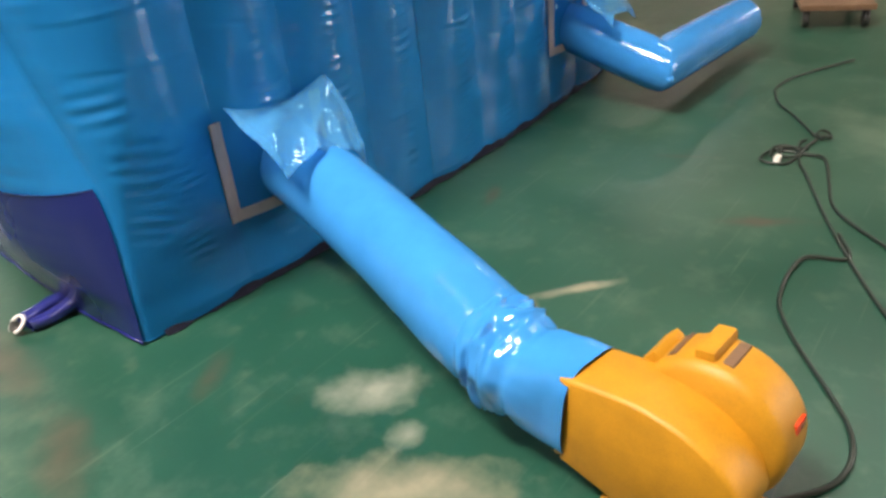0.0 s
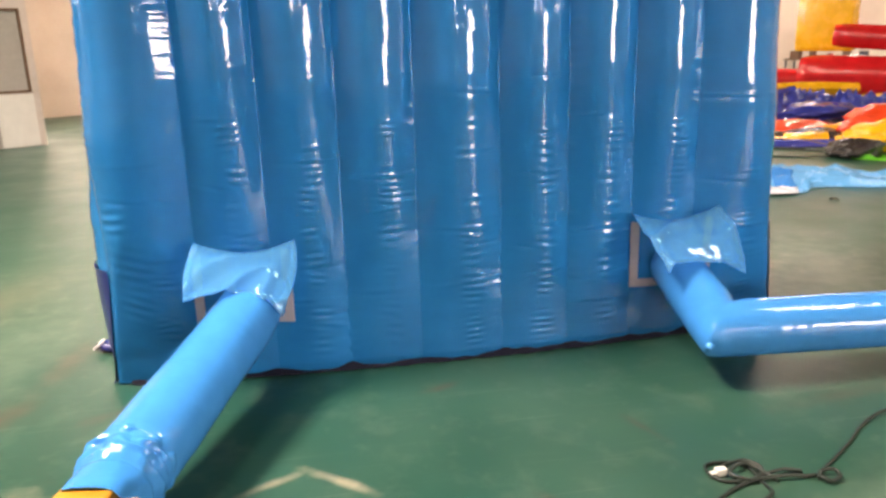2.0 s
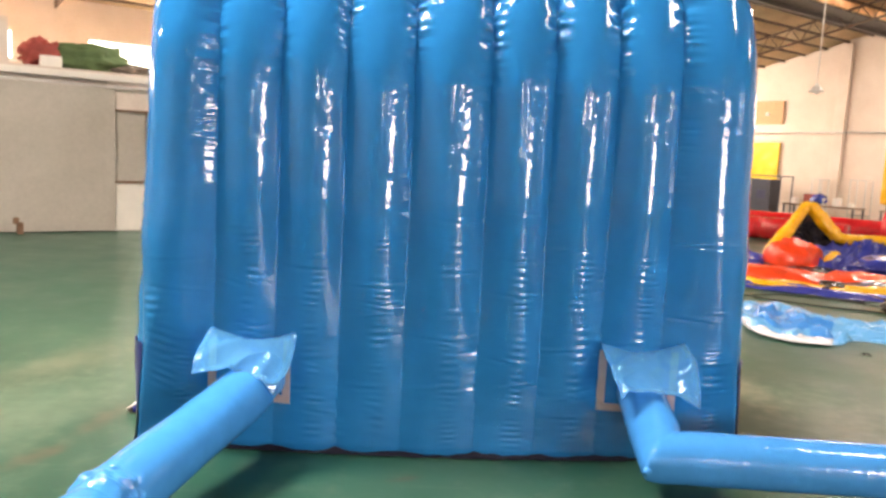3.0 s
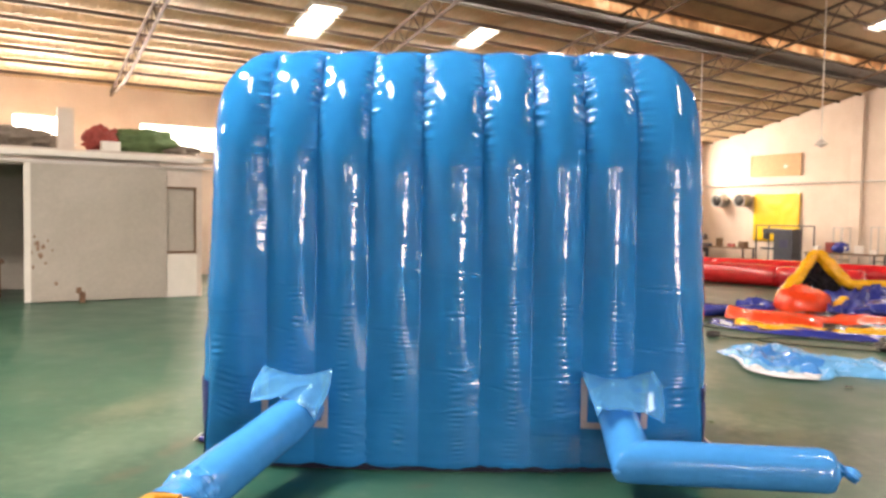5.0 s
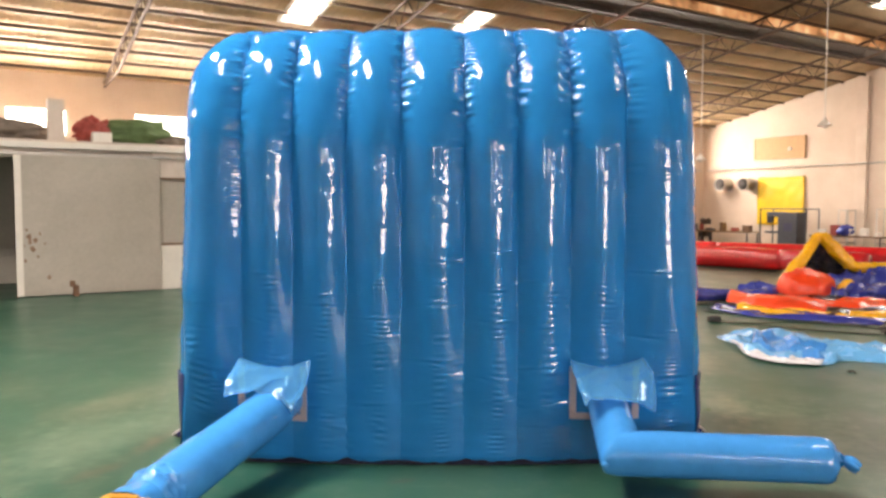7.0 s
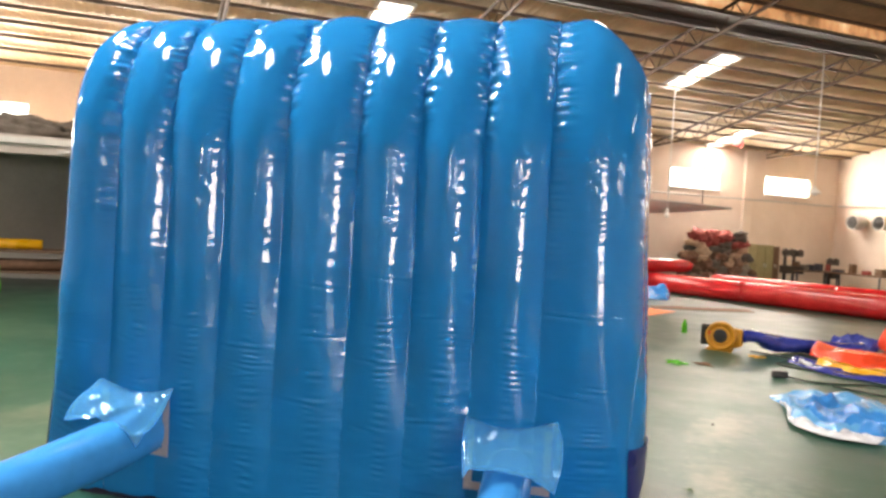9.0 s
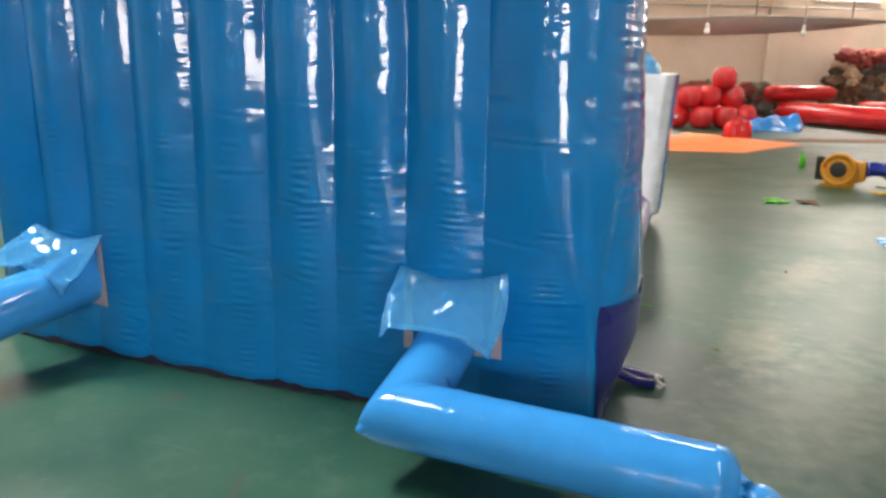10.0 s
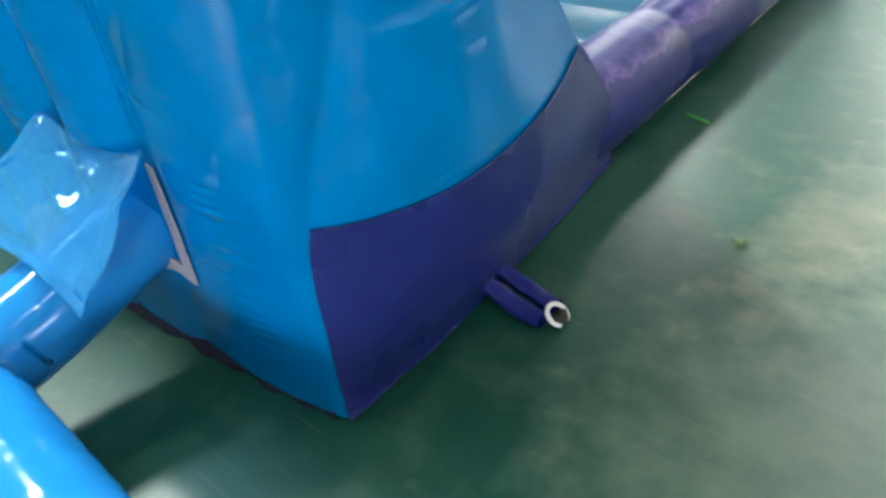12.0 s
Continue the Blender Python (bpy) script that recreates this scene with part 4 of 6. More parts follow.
# play floor and low sides behind the wall
part("play_floor", surface(lambda a, b: (-1.5 + 3.0 * a, 0.9 + 4.4 * b, 0.27 + 0.04 * abs(math.sin(b * 12 * math.pi)) ** 0.6), 12, 120), "teal", bouncer, "teal bouncing floor")
for side in (1, -1):
    def bolster(a, b):
        yy = 1.05 + 4.23 * b
        ang = -math.pi * 0.62 + a * math.pi * 1.5
        d = (yy - 1.22) % 0.98
        seam = min(d, 0.98 - d) / 0.49
        r = 0.206 * (0.88 + 0.12 * min(1, seam * 2.0) ** 0.5)
        xx = side * (1.575 - 0.16 * b)
        wr = 0.005 * math.sin(a * 70 + 2 * math.sin(b * 60)) * math.exp(-(seam / 0.30) ** 2) * min(1, seam * 12) * (1.0 if d < 0.49 else 0.4)
        return (xx + side * (r + wr) * math.cos(ang), yy, max(0.006, 0.182 + (r * 1.02 + wr) * math.sin(ang)))
    part("side_bolster", surface(bolster, 90, 190), "printed", bouncer, "printed side bolster fading from indigo to pale lilac")
    # the hem's white colour stands in for glints along it
    part("bolster_hem", sweep([Vector((side * (1.664 - 0.125 * (k / 30) + 0.008 * noise.noise(Vector((k * 0.7, side, 0)))), 1.85 + 3.30 * k / 30, 0.006)) for k in range(31)], 0.0028, 6), "ring", bouncer, "welded hem on the ground, white to paint in its glints")

    def post(a, b):
        ang = 2 * math.pi * a
        cap = math.sqrt(max(0.0, 1 - max(0.0, (b - 0.90) / 0.10) ** 2))
        k = 0.0 if b in (0, 1) else 0.72 + 0.28 * cap
        sq = lambda q: math.copysign(abs(q) ** 0.42, q)
        puff = 1 + 0.02 * noise.noise(Vector((math.cos(ang) * 2, b * 5, math.sin(ang) * 2 + side)))
        return (side * (1.425 + 0.045 * b + (0.275 + 0.04 * b) * k * puff * sq(math.cos(ang))), 4.95 + 0.35 * k * puff * sq(math.sin(ang)), 0.12 + 1.45 * min(b, 0.90) / 0.90 + 0.03 * max(0.0, b - 0.90) / 0.10 - 0.10 * (1 - cap))
    part("end_panel", surface(post, 64, 40, wrap_u=True), "white_vinyl", bouncer, "white padded end panel")

    def trim_point(a, b):
        ang = -0.42 + 0.84 * a
        p = Vector(post((ang / (2 * math.pi)) % 1.0, 0.05 + 0.86 * b))
        return (p.x + side * 0.008, p.y - 0.010, p.z)
    part("edge_trim", surface(trim_point, 10, 40), "sky_blue", bouncer, "light blue edge stripe")
bm = bmesh.new()
blob(bm, (1.34, 4.85, 1.56), (0.27, 0.28, 0.25), 0.06, 1.2, 2.0, 3)
part("end_cap", bm, "pale_blue", bouncer, "pale blue rounded cap")



# air sleeves with their white hook-tape frames and clear flaps
def wall_y(x, z):
    """The wall's front face at this place near the ground."""
    i = max(k for k in range(9) if SEAM[k] <= x or k == 0)
    return front_point(i, (x - SEAM[i]) / (SEAM[i + 1] - SEAM[i]), z / (BEND + 1.06))[1]


def tape_frame(x0, x1, z0, z1):
    w = 0.044
    bm = bmesh.new()
    for ax, bx, az, bz in ((x0, x1, z0, z0 + w), (x0, x0 + w, z0 + w, z1), (x1 - w, x1, z0 + w, z1)):
        surface(lambda a, b: (ax + (bx - ax) * a, wall_y(ax + (bx - ax) * a, az + (bz - az) * b) - 0.012, az + (bz - az) * b), 20, 20, bm=bm)
    return thick(bm, 0.006)


def flap(tl, tr, bl, low, br, seed):
    """A clear sheet welded along its top edge, draped over the sleeve with free lower corners."""
    tl, tr, bl, low, br = (Vector(q) for q in (tl, tr, bl, low, br))

    def f(a, b):
        top = tl.lerp(tr, a)
        foot = bl * ((1 - a) * (1 - 2 * a)) + low * (4 * a * (1 - a)) + br * (a * (2 * a - 1))
        p = top.lerp(foot, b)
        lift = math.sin(math.pi * min(1, b * 1.05))
        fold = 1 - abs(noise.noise(Vector((a * 2.0 + b * 1.2 + seed, b * 0.9 - a * 0.8, seed)))) * 3.0
        fine = 1 - abs(noise.noise(Vector((a * 6 - b * 3 + seed, b * 5 + a * 2, seed + 3)))) * 3.0
        n = 0.030 * max(0.0, fold) ** 1.5 + 0.0012 * max(0.0, fine) + 0.006 * noise.noise(Vector((a * 2.5 + seed, b * 2.5, seed)))
        bow_out = 0.035 * math.sin(math.pi * b) * ((2 * a - 1) ** 3 if a > 0.5 else 0.3 * (2 * a - 1) ** 3)
        return (p.x + bow_out, p.y - 0.4 * n * b, p.z - 0.055 * (1 - b) ** 1.5 * math.sin(math.pi * a) + 0.012 * lift * math.sin(math.pi * a) + 0.010 * math.sin(math.pi * b) * (2 * a - 1) ** 2 - 0.03 * b * b * (2 * a - 1) ** 4 + n * min(1, b * 4))
    return f


SLEEVE_R = 0.142
for cx, name in ((-1.185, "supply"), (1.135, "spare")):
    x0, x1 = cx - 0.243, cx + 0.243
    part("tape_frame", tape_frame(x0, x1, 0.302 if cx < 0 else 0.322, 0.690), "velcro", bouncer, "white hook-tape frame", smooth=False)

front_l = -bow(-1.185, 0.4) - 0.05
front_r = -bow(1.135, 0.4) - 0.05
# supply sleeve: straight down to the blower
axis = [Vector((-1.085, front_l + 0.14, 0.465)), Vector((-1.123, front_l + 0.02, 0.445)), Vector((-1.187, -0.36, 0.405)), Vector((-1.342, -0.82, 0.335)), Vector((-1.46, -1.15, 0.28)), Vector((-1.518, -1.31, 0.255))]
pts = spline(axis, 70)
sl = part("air_sleeve", sweep(pts, lambda s: 1.08 * SLEEVE_R * (1 + 0.012 * math.sin(s * 19)) * (1 - 0.10 * max(0, (s - 0.9) / 0.1)), 36, False, 0.006), "sky_blue", bouncer, "light blue supply sleeve strapped to the blower")
tie = spline([(-1.500, -1.235, 0.264), (-1.542, -1.40, 0.242), (-1.570, -1.60, 0.235)], 40)


def cuff(a, b):
    """The sleeve's slack end: gathered in folds before the strap, drawn tight on the blower's spout after it."""
    k = b * (len(tie) - 1)
    p = tie[int(k)].lerp(tie[min(int(k) + 1, len(tie) - 1)], k - int(k))
    d = (tie[-1] - tie[0]).normalized()
    e1 = d.cross(Vector((0, 0, 1))).normalized()
    e2 = e1.cross(d)
    ang = 2 * math.pi * a
    ca, sa = math.cos(ang), math.sin(ang)
    gather = math.exp(-((b - 0.26) / 0.20) ** 2)
    fold = noise.noise(Vector((ca * 1.7, sa * 1.7, b * 5.5))) + 0.3 * noise.noise(Vector((ca * 4, sa * 4, b * 9)))
    ridge = 1 - abs(noise.noise(Vector((ca * 1.2 + 4, sa * 1.2, b * 11)))) * 2.2
    r = 0.140 + gather * (0.006 + 0.026 * fold + 0.016 * ridge) - 0.010 * math.exp(-((b - 0.55) / 0.05) ** 2) + 0.004 * noise.noise(Vector((ca * 5, sa * 5, b * 6)))
    k = max(0.0, min(1.0, (b - 0.6) / 0.25))
    sq = (abs(ca) ** 3.5 + abs(sa) ** 3.5) ** (-1 / 3.5)
    rx, rz = r * (1 - k) + 0.112 * sq * k, r * (1 - k) + 0.146 * sq * k
    return tuple(p + e1 * (ca * rx) + e2 * (sa * rz) + d * (0.02 * gather * fold))


part("sleeve_end", surface(cuff, 96, 60, wrap_u=True), "sky_blue", sl, "crumpled sleeve end tied on with a strap")
part("strap", sweep([tie[21], tie[24]], 0.128, 40), "blue", sl, "blue webbing strap")
fl = flap((-1.395, front_l + 0.005, 0.748), (-0.910, front_l - 0.002, 0.735), (-1.425, -0.415, 0.575), (-1.195, -0.37, 0.555), (-0.992, -0.36, 0.445), 1.0)
f1 = part("sleeve_flap", thick(surface(fl, 44, 36), 0.004), "clear", bouncer, "clear blue vinyl flap over the sleeve")
for u0, u1, v0, v1 in ((0.0, 1.0, 0.93, 1.0), (0.0, 0.055, 0.02, 0.93), (0.945, 1.0, 0.02, 0.93)):
    part("flap_hem", thick(surface(lambda a, b: (Vector(fl(u0 + (u1 - u0) * a, v0 + (v1 - v0) * b)) + Vector((0, 0, 0.004)))[:], 40, 24), 0.003), "clear", f1, "doubled clear welded hem")

# spare sleeve: bends to the side and is tied off at its end
def mitred(path1, corner, path2, r1, r2, seg=36):
    """A hose that turns a sharp corner: path1 runs to the corner, path2 away from it; r1 and r2 are functions of 0..1."""
    bm = bmesh.new()
    d1, d2 = (corner - path1[-1]).normalized(), (path2[0] - corner).normalized()
    nrm = (d1 + d2).normalized()
    fold = d1.cross(d2).normalized()

    def ring(p, d, r, wob=0.0):
        a, b = fold, fold.cross(d)
        out = []
        for j in range(seg):
            th = 2 * math.pi * j / seg
            ca, sa = math.cos(th), math.sin(th)
            k = r * (1 + wob * (math.sin(8 * th + 1.0) + 0.6 * math.sin(13 * th))) + 0.0018 * noise.noise(Vector((p.x * 26, ca * 2.2, sa * 2.2)))
            out.append(p + a * (k * ca) + b * (k * sa))
        return out
    rows = []
    n1, n2 = len(path1), len(path2)
    for k, p in enumerate(path1):
        d = (path1[min(k + 1, n1 - 1)] - path1[max(k - 1, 0)]).normalized() if k < n1 - 1 else d1
        rows.append(ring(p, d, r1(k / n1)))
    mid = []
    for q in ring(corner, d1, r2(0)):
        off = (q - corner).dot(nrm) / d1.dot(nrm)
        mid.append(q - d1 * off)
    for shift, k in ((-0.075, 0.998), (-0.045, 0.985), (-0.018, 0.955), (0.0, 0.940), (0.018, 0.955), (0.045, 0.985), (0.075, 0.998)):
        rows.append([corner + (q - corner) * k + (d1 if shift < 0 else d2) * shift for q in mid])
    for k, p in enumerate(path2):
        rows.append(ring(p, d2, r2((k + 1) / n2), 0.09 * max(0.0, ((k + 1) / n2 - 0.90) / 0.10) ** 1.5))
    vs = [[bm.verts.new(q) for q in row] for row in rows]
    for a, b in zip(vs, vs[1:]):
        for j in range(seg):
            bm.faces.new((a[j], a[(j + 1) % seg], b[(j + 1) % seg], b[j]))
    bm.faces.new(vs[-1])
    bmesh.ops.recalc_face_normals(bm, faces=bm.faces)
    return bm


axis = [Vector((1.150, front_r + 0.14, 0.44)), Vector((1.147, front_r + 0.0, 0.43)), Vector((1.140, -0.34, 0.355)), Vector((1.132, -0.47, 0.318))]
seg1 = spline(axis, 20)
corner = Vector((1.122, -0.655, 0.268))
arm = [Vector((1.33 + 1.105 * k / 110, -0.668 - 0.045 * k / 110, 0.266 - 0.024 * k / 110)) for k in range(111)]
end_r = lambda s: SLEEVE_R * (1.0 if s < 0.905 else 0.10 + 0.90 * max(0.0, 1 - ((s - 0.905) / 0.096) ** 2.4) ** 0.5)
sl = part("air_sleeve", mitred(seg1, corner, arm, lambda s: SLEEVE_R * (0.97 + 0.03 * s), end_r), "sky_blue", bouncer, "light blue spare sleeve, bent aside and tied shut")
part("elbow_tuck", sweep(spline([(1.018, -0.75, 0.243), (0.995, -0.772, 0.236), (0.981, -0.782, 0.223)], 6), lambda s: 0.030 * (1 - 0.5 * s), 12, True, 0.1), "sky_blue", sl)


def pleated(path, radius, pleat, flat=1.0, twist=0.0, seg=72, n=40):
    """Cloth drawn together: a hose along a path whose pleats run along it."""
    pts = spline(path, n)

    def f(a, b):
        k = int(round(b * n))
        d = (pts[min(k + 1, n)] - pts[max(k - 1, 0)]).normalized()
        e1 = d.cross(Vector((0, 0, 1))).normalized()
        e2 = e1.cross(d)
        th = 2 * math.pi * a
        w = math.sin(5 * th + twist * b) + 0.6 * math.sin(9 * th - 1.3 * twist * b + 1.0) + 0.5 * noise.noise(Vector((math.cos(th) * 2, math.sin(th) * 2, b * 3)))
        r = radius(b) * (1 + pleat * w)
        return tuple(pts[k] + e1 * (r * math.cos(th)) + e2 * (r * flat * math.sin(th)) + d * (0.004 * b * w))
    return surface(f, seg, n, wrap_u=True)


part("tied_neck", pleated([(2.395, -0.707, 0.252), (2.43, -0.712, 0.250), (2.462, -0.719, 0.247)], lambda b: 0.082 - 0.052 * b ** 0.7, 0.13), "sky_blue", sl, "gathered neck of the sleeve")
part("tied_tail", thick(pleated([(2.458, -0.719, 0.247), (2.485, -0.728, 0.246), (2.512, -0.740, 0.236), (2.545, -0.760, 0.212)], lambda b: 0.030 + 0.030 * math.sin(math.pi * min(1.0, 0.62 * b)) - 0.016 * b ** 5, 0.055, 0.66, 1.4), 0.003), "sky_blue", sl, "flared end of the sleeve beyond its tie")
part("tie_cord", sweep([Vector((2.452, -0.717, 0.248)), Vector((2.466, -0.721, 0.247))], 0.041, 14), "blue", sl)
fr = flap((0.885, front_r + 0.012, 0.740), (1.402, front_r + 0.022, 0.755), (0.933, -0.456, 0.520), (1.114, -0.39, 0.530), (1.411, -0.370, 0.450), 5.0)
f2 = part("sleeve_flap", thick(surface(fr, 44, 36), 0.004), "clear", bouncer, "clear blue vinyl flap over the sleeve")
for u0, u1, v0, v1 in ((0.0, 1.0, 0.93, 1.0), (0.0, 0.055, 0.02, 0.93), (0.945, 1.0, 0.02, 0.93)):
    part("flap_hem", thick(surface(lambda a, b: (Vector(fr(u0 + (u1 - u0) * a, v0 + (v1 - v0) * b)) + Vector((0, 0, 0.004)))[:], 40, 24), 0.003), "clear", f2, "doubled clear welded hem")

# anchor loops on the ground
for side, ya, yb in ((1, 0.665, 0.635), (-1, 0.475, 0.515)):
    lp = None
    for off in (-0.048, 0.048):
        def strand(a, b):
            """A flat-pressed welded strap, slightly crumpled."""
            x = 1.72 + 0.325 * b
            y = ya + (yb - ya) * b + off * (1 - 0.28 * b)
            z = 0.030 + 0.075 * (1 - b) ** 2.2 + 0.004 * math.sin(b * 9 + off * 40)
            th = 2 * math.pi * a
            k = 1 + 0.16 * noise.noise(Vector((math.cos(th) * 1.5 + off * 90, math.sin(th) * 1.5, b * 5)))
            sq = (abs(math.cos(th)) ** 3 + abs(math.sin(th)) ** 3) ** (-1 / 3)
            return (side * x, y + 0.029 * k * sq * math.cos(th), z + 0.021 * k * sq * math.sin(th))
        bm = surface(strand, 24, 30, wrap_u=True)
        if lp is None:
            lp = part("anchor_loop", bm, "strap", bouncer, "indigo anchor strap lying on the floor")
        else:
            part("strand", bm, "strap", lp)
    def ring_point(a, r):
        return Vector((side * (2.070 + r * 0.80 * math.cos(a)), yb + r * math.sin(a), 0.040 - r * 0.62 * math.cos(a)))
    part("d_ring", sweep([ring_point(2 * math.pi * k / 24 + 0.5, 0.034) for k in range(21)], 0.0075, 8), "ring", lp, "white anchor ring")
    # added dark core that fills the ring's hole
    bm = sweep([ring_point(math.pi / 2 * e, 0.022) + Vector((-side * 0.004, 0, -0.004)) for e in (-1.0, -0.3, 0.3, 1.0)], 0.020, 10, flat=0.6)
    part("ring_core", bm, "black_plastic", lp, "dark core inside the ring")

# ---------------------------------------------------------------- blowers


def blower(at, label, group, framed=False):
    """A snail-shaped blower on feet; it blows along +x, its axis lies along y."""
    ob = thing("air_blower", at, label, "blower", group)
    # flat-sided snail housing that runs straight into the square spout
    line = spline([(0.39, 0.095), (0.27, 0.060), (0.16, 0.030), (0.03, 0.045), (-0.055, 0.12), (-0.08, 0.21), (-0.04, 0.29), (0.05, 0.35), (0.17, 0.378), (0.29, 0.374), (0.39, 0.362)], 48)
    bm = bmesh.new()
    rows = []
    mid_x, mid_z = 0.12, 0.23
    for yy, sc in ((-0.080, 0.0), (-0.080, 0.93), (-0.076, 0.975), (-0.066, 1.0), (0.082, 1.0), (0.094, 0.975), (0.098, 0.93), (0.098, 0.0)):
        if sc:
            rows.append([bm.verts.new((mid_x + (q[0] - mid_x) * sc, yy, mid_z + (q[1] - mid_z) * sc)) for q in line])
    n = len(line)
    for a, b in zip(rows, rows[1:]):
        for k in range(n):
            bm.faces.new((a[k], a[(k + 1) % n], b[(k + 1) % n], b[k]))
    bm.faces.new(rows[0])
    bm.faces.new(rows[-1][::-1])
    bmesh.ops.recalc_face_normals(bm, faces=bm.faces)
    part("volute", bm, "yellow_plastic", ob)
    part("outlet_rim", boxes(((0.397, 0.009, 0.229), (0.02, 0.168, 0.246), 0.008)), "yellow_plastic", ob, smooth=False)
    drum = Matrix.Translation((0.085, -0.062, 0.250)) @ Matrix.Rotation(radians(90), 4, "X") @ Matrix.Diagonal((*(2 * [1.02 if framed else 0.84]), 1.0, 1))
    motor = part("motor_drum", lathe([(0.20, -0.02), (0.222, 0.0), (0.226, 0.012), (0.226, 0.118), (0.222, 0.130), (0.212, 0.135), (0.196, 0.135), (0.189, 0.130), (0.186, 0.092), (0.150, 0.086), (0.10, 0.086)], 40, at=drum), "yellow_plastic", ob)
    part("intake_ring", lathe([(0.10, 0.084), (0.140, 0.086), (0.144, 0.100), (0.136, 0.112), (0.11, 0.112), (0.10, 0.10)], 32, at=drum), "yellow_plastic", motor)
    # black disc paints in the shade of the deep intake
    part("intake_hole", lathe([(0.001, 0.088), (0.112, 0.088), (0.112, 0.110), (0.104, 0.114), (0.001, 0.114)], 28, at=drum), "black_plastic", motor, "black disc for the shade inside the intake")
    for k in range(0 if framed else 4):
        part("grille_bar", boxes(((0.085, -0.168, 0.190 + k * 0.04), (0.17 - 0.05 * abs(k - 1.5) / 1.5, 0.006, 0.008))), "black_plastic", motor, smooth=False)
    for y in (-0.13, 0.06):
        part("foot", boxes(((0.07, y, 0.018), (0.40, 0.055, 0.036), 0.01)), "yellow_plastic", ob, smooth=False)
        part("leg_plate", boxes(((0.07, y, 0.075), (0.22, 0.04, 0.11), 0.012)), "yellow_plastic", ob, smooth=False)
    for tilt in (9, 36):
        c = Matrix.Translation((0.085, -0.135, 0.250)) @ Matrix.Rotation(radians(tilt * 1.6 - 8), 4, "Y")
        part("grip", boxes((c @ Vector((0, 0.0, 0.196)), (0.050, 0.125, 0.035), 0.012, Matrix.Rotation(radians(tilt * 1.6 - 8), 4, "Y"))), "yellow_plastic", motor, smooth=False)
        # dark plate in place of the shaded slot next to the grip
        part("recess_shade", boxes((c @ Vector((-0.045, 0.0, 0.180)), (0.035, 0.10, 0.012), 0.004, Matrix.Rotation(radians(tilt * 1.6 - 8), 4, "Y"))), "dark_wood", motor, "dark plate for the shade in the slot by the grip", smooth=False)
    if framed:
        part("side_frame", boxes(((-0.07, 0.07, 0.23), (0.36, 0.14, 0.34), 0.03)), "black_plastic", ob, "black side frame", smooth=False)
    part("switch", boxes(((-0.088, -0.145, 0.29), (0.025, 0.06, 0.06), 0.01)), "orange_red", motor, "red switch", smooth=False)
    return ob


ang = math.degrees(math.atan2(0.62, 0.065))
blower(pose(-1.605, -1.955, 0, 0, 0, ang), "yellow plastic air blower strapped to the bouncer's sleeve", "air blowers")
blower(pose(3.80, 8.72, 0, 0, 0, -19), "yellow air blower with a black intake feeding a limp blue sleeve", "air blowers", True)

# cables on the floor
cable = thing("power_cable", Matrix(), "dark power cable lying in loops with a knot", "cable")
LINES = [
    [(2.45, -1.42), (2.20, -1.27), (2.04, -1.20), (1.94, -1.16), (1.76, -1.14), (1.62, -1.17), (1.47, -1.24), (1.31, -1.36), (1.08, -1.51), (1.01, -1.54), (0.89, -1.53), (0.66, -1.50), (0.65, -1.38), (0.79, -1.40), (0.80, -1.55), (0.76, -1.64), (0.54, -1.71), (0.26, -1.80), (0.03, -2.02), (-0.30, -2.40)],
    [(0.99, -1.50), (0.89, -1.49), (0.68, -1.55), (0.56, -1.61), (0.11, -1.81), (-0.45, -2.11), (-0.9, -2.45)],
    [(0.05, -1.86), (-0.13, -1.93), (-0.22, -1.79), (-0.51, -1.79), (-0.72, -1.89), (-0.93, -2.04), (-1.07, -2.13), (-1.21, -2.16), (-1.32, -2.13), (-1.45, -2.02)],
]
for k, line in enumerate(LINES):
    z = lambda j: 0.008 + 0.010 * ((j * 7 + k * 3) % 5 == 0)
    part("cord", sweep(spline([(x, y, z(j)) for j, (x, y) in enumerate(line)], 140), 0.0075, 8), "rubber", cable)
bm = bmesh.new()
sweep(spline([(1.02, -1.57, 0.012), (1.05, -1.535, 0.02), (1.10, -1.545, 0.026), (1.10, -1.58, 0.02), (1.05, -1.60, 0.016), (1.02, -1.565, 0.022)], 40), 0.008, 8, bm=bm)
part("knot", bm, "rubber", cable)
bm = bmesh.new()
sweep(spline([(0.70, -1.41, 0.012), (0.80, -1.40, 0.022), (0.84, -1.47, 0.02), (0.76, -1.53, 0.018), (0.70, -1.47, 0.022), (0.79, -1.43, 0.028), (0.86, -1.54, 0.012)], 60), 0.0085, 8, bm=bm)
part("knot", bm, "rubber", cable)
part("plug", boxes(((0.675, -1.45, 0.018), (0.045, 0.03, 0.03), 0.008), ((0.645, -1.453, 0.018), (0.03, 0.02, 0.006))), "white", cable, "pale plug", smooth=False)

# ---------------------------------------------------------------- things on the floor behind and beside
RND = random.Random(5)


def scrap(name, at, mat, size, seed, label):
    bm = bmesh.new()
    for k in range(4):
        a = RND.uniform(0, 6.28)
        p = [Vector((RND.uniform(-1, 1) * size, RND.uniform(-1, 1) * size, 0.006 + 0.004 * k)), Vector((RND.uniform(-0.4, 0.4) * size, RND.uniform(-0.4, 0.4) * size, 0.02)), Vector((RND.uniform(-1, 1) * size, RND.uniform(-1, 1) * size, 0.006))]
        sweep(spline(p, 10), lambda s: size * 0.16 * (0.4 + math.sin(math.pi * s)), 6, True, 0.2, bm=bm, flat=0.3)
    return solid(name, bm, mat, label, "scrap", "scraps on the floor", at=at, smooth=True)


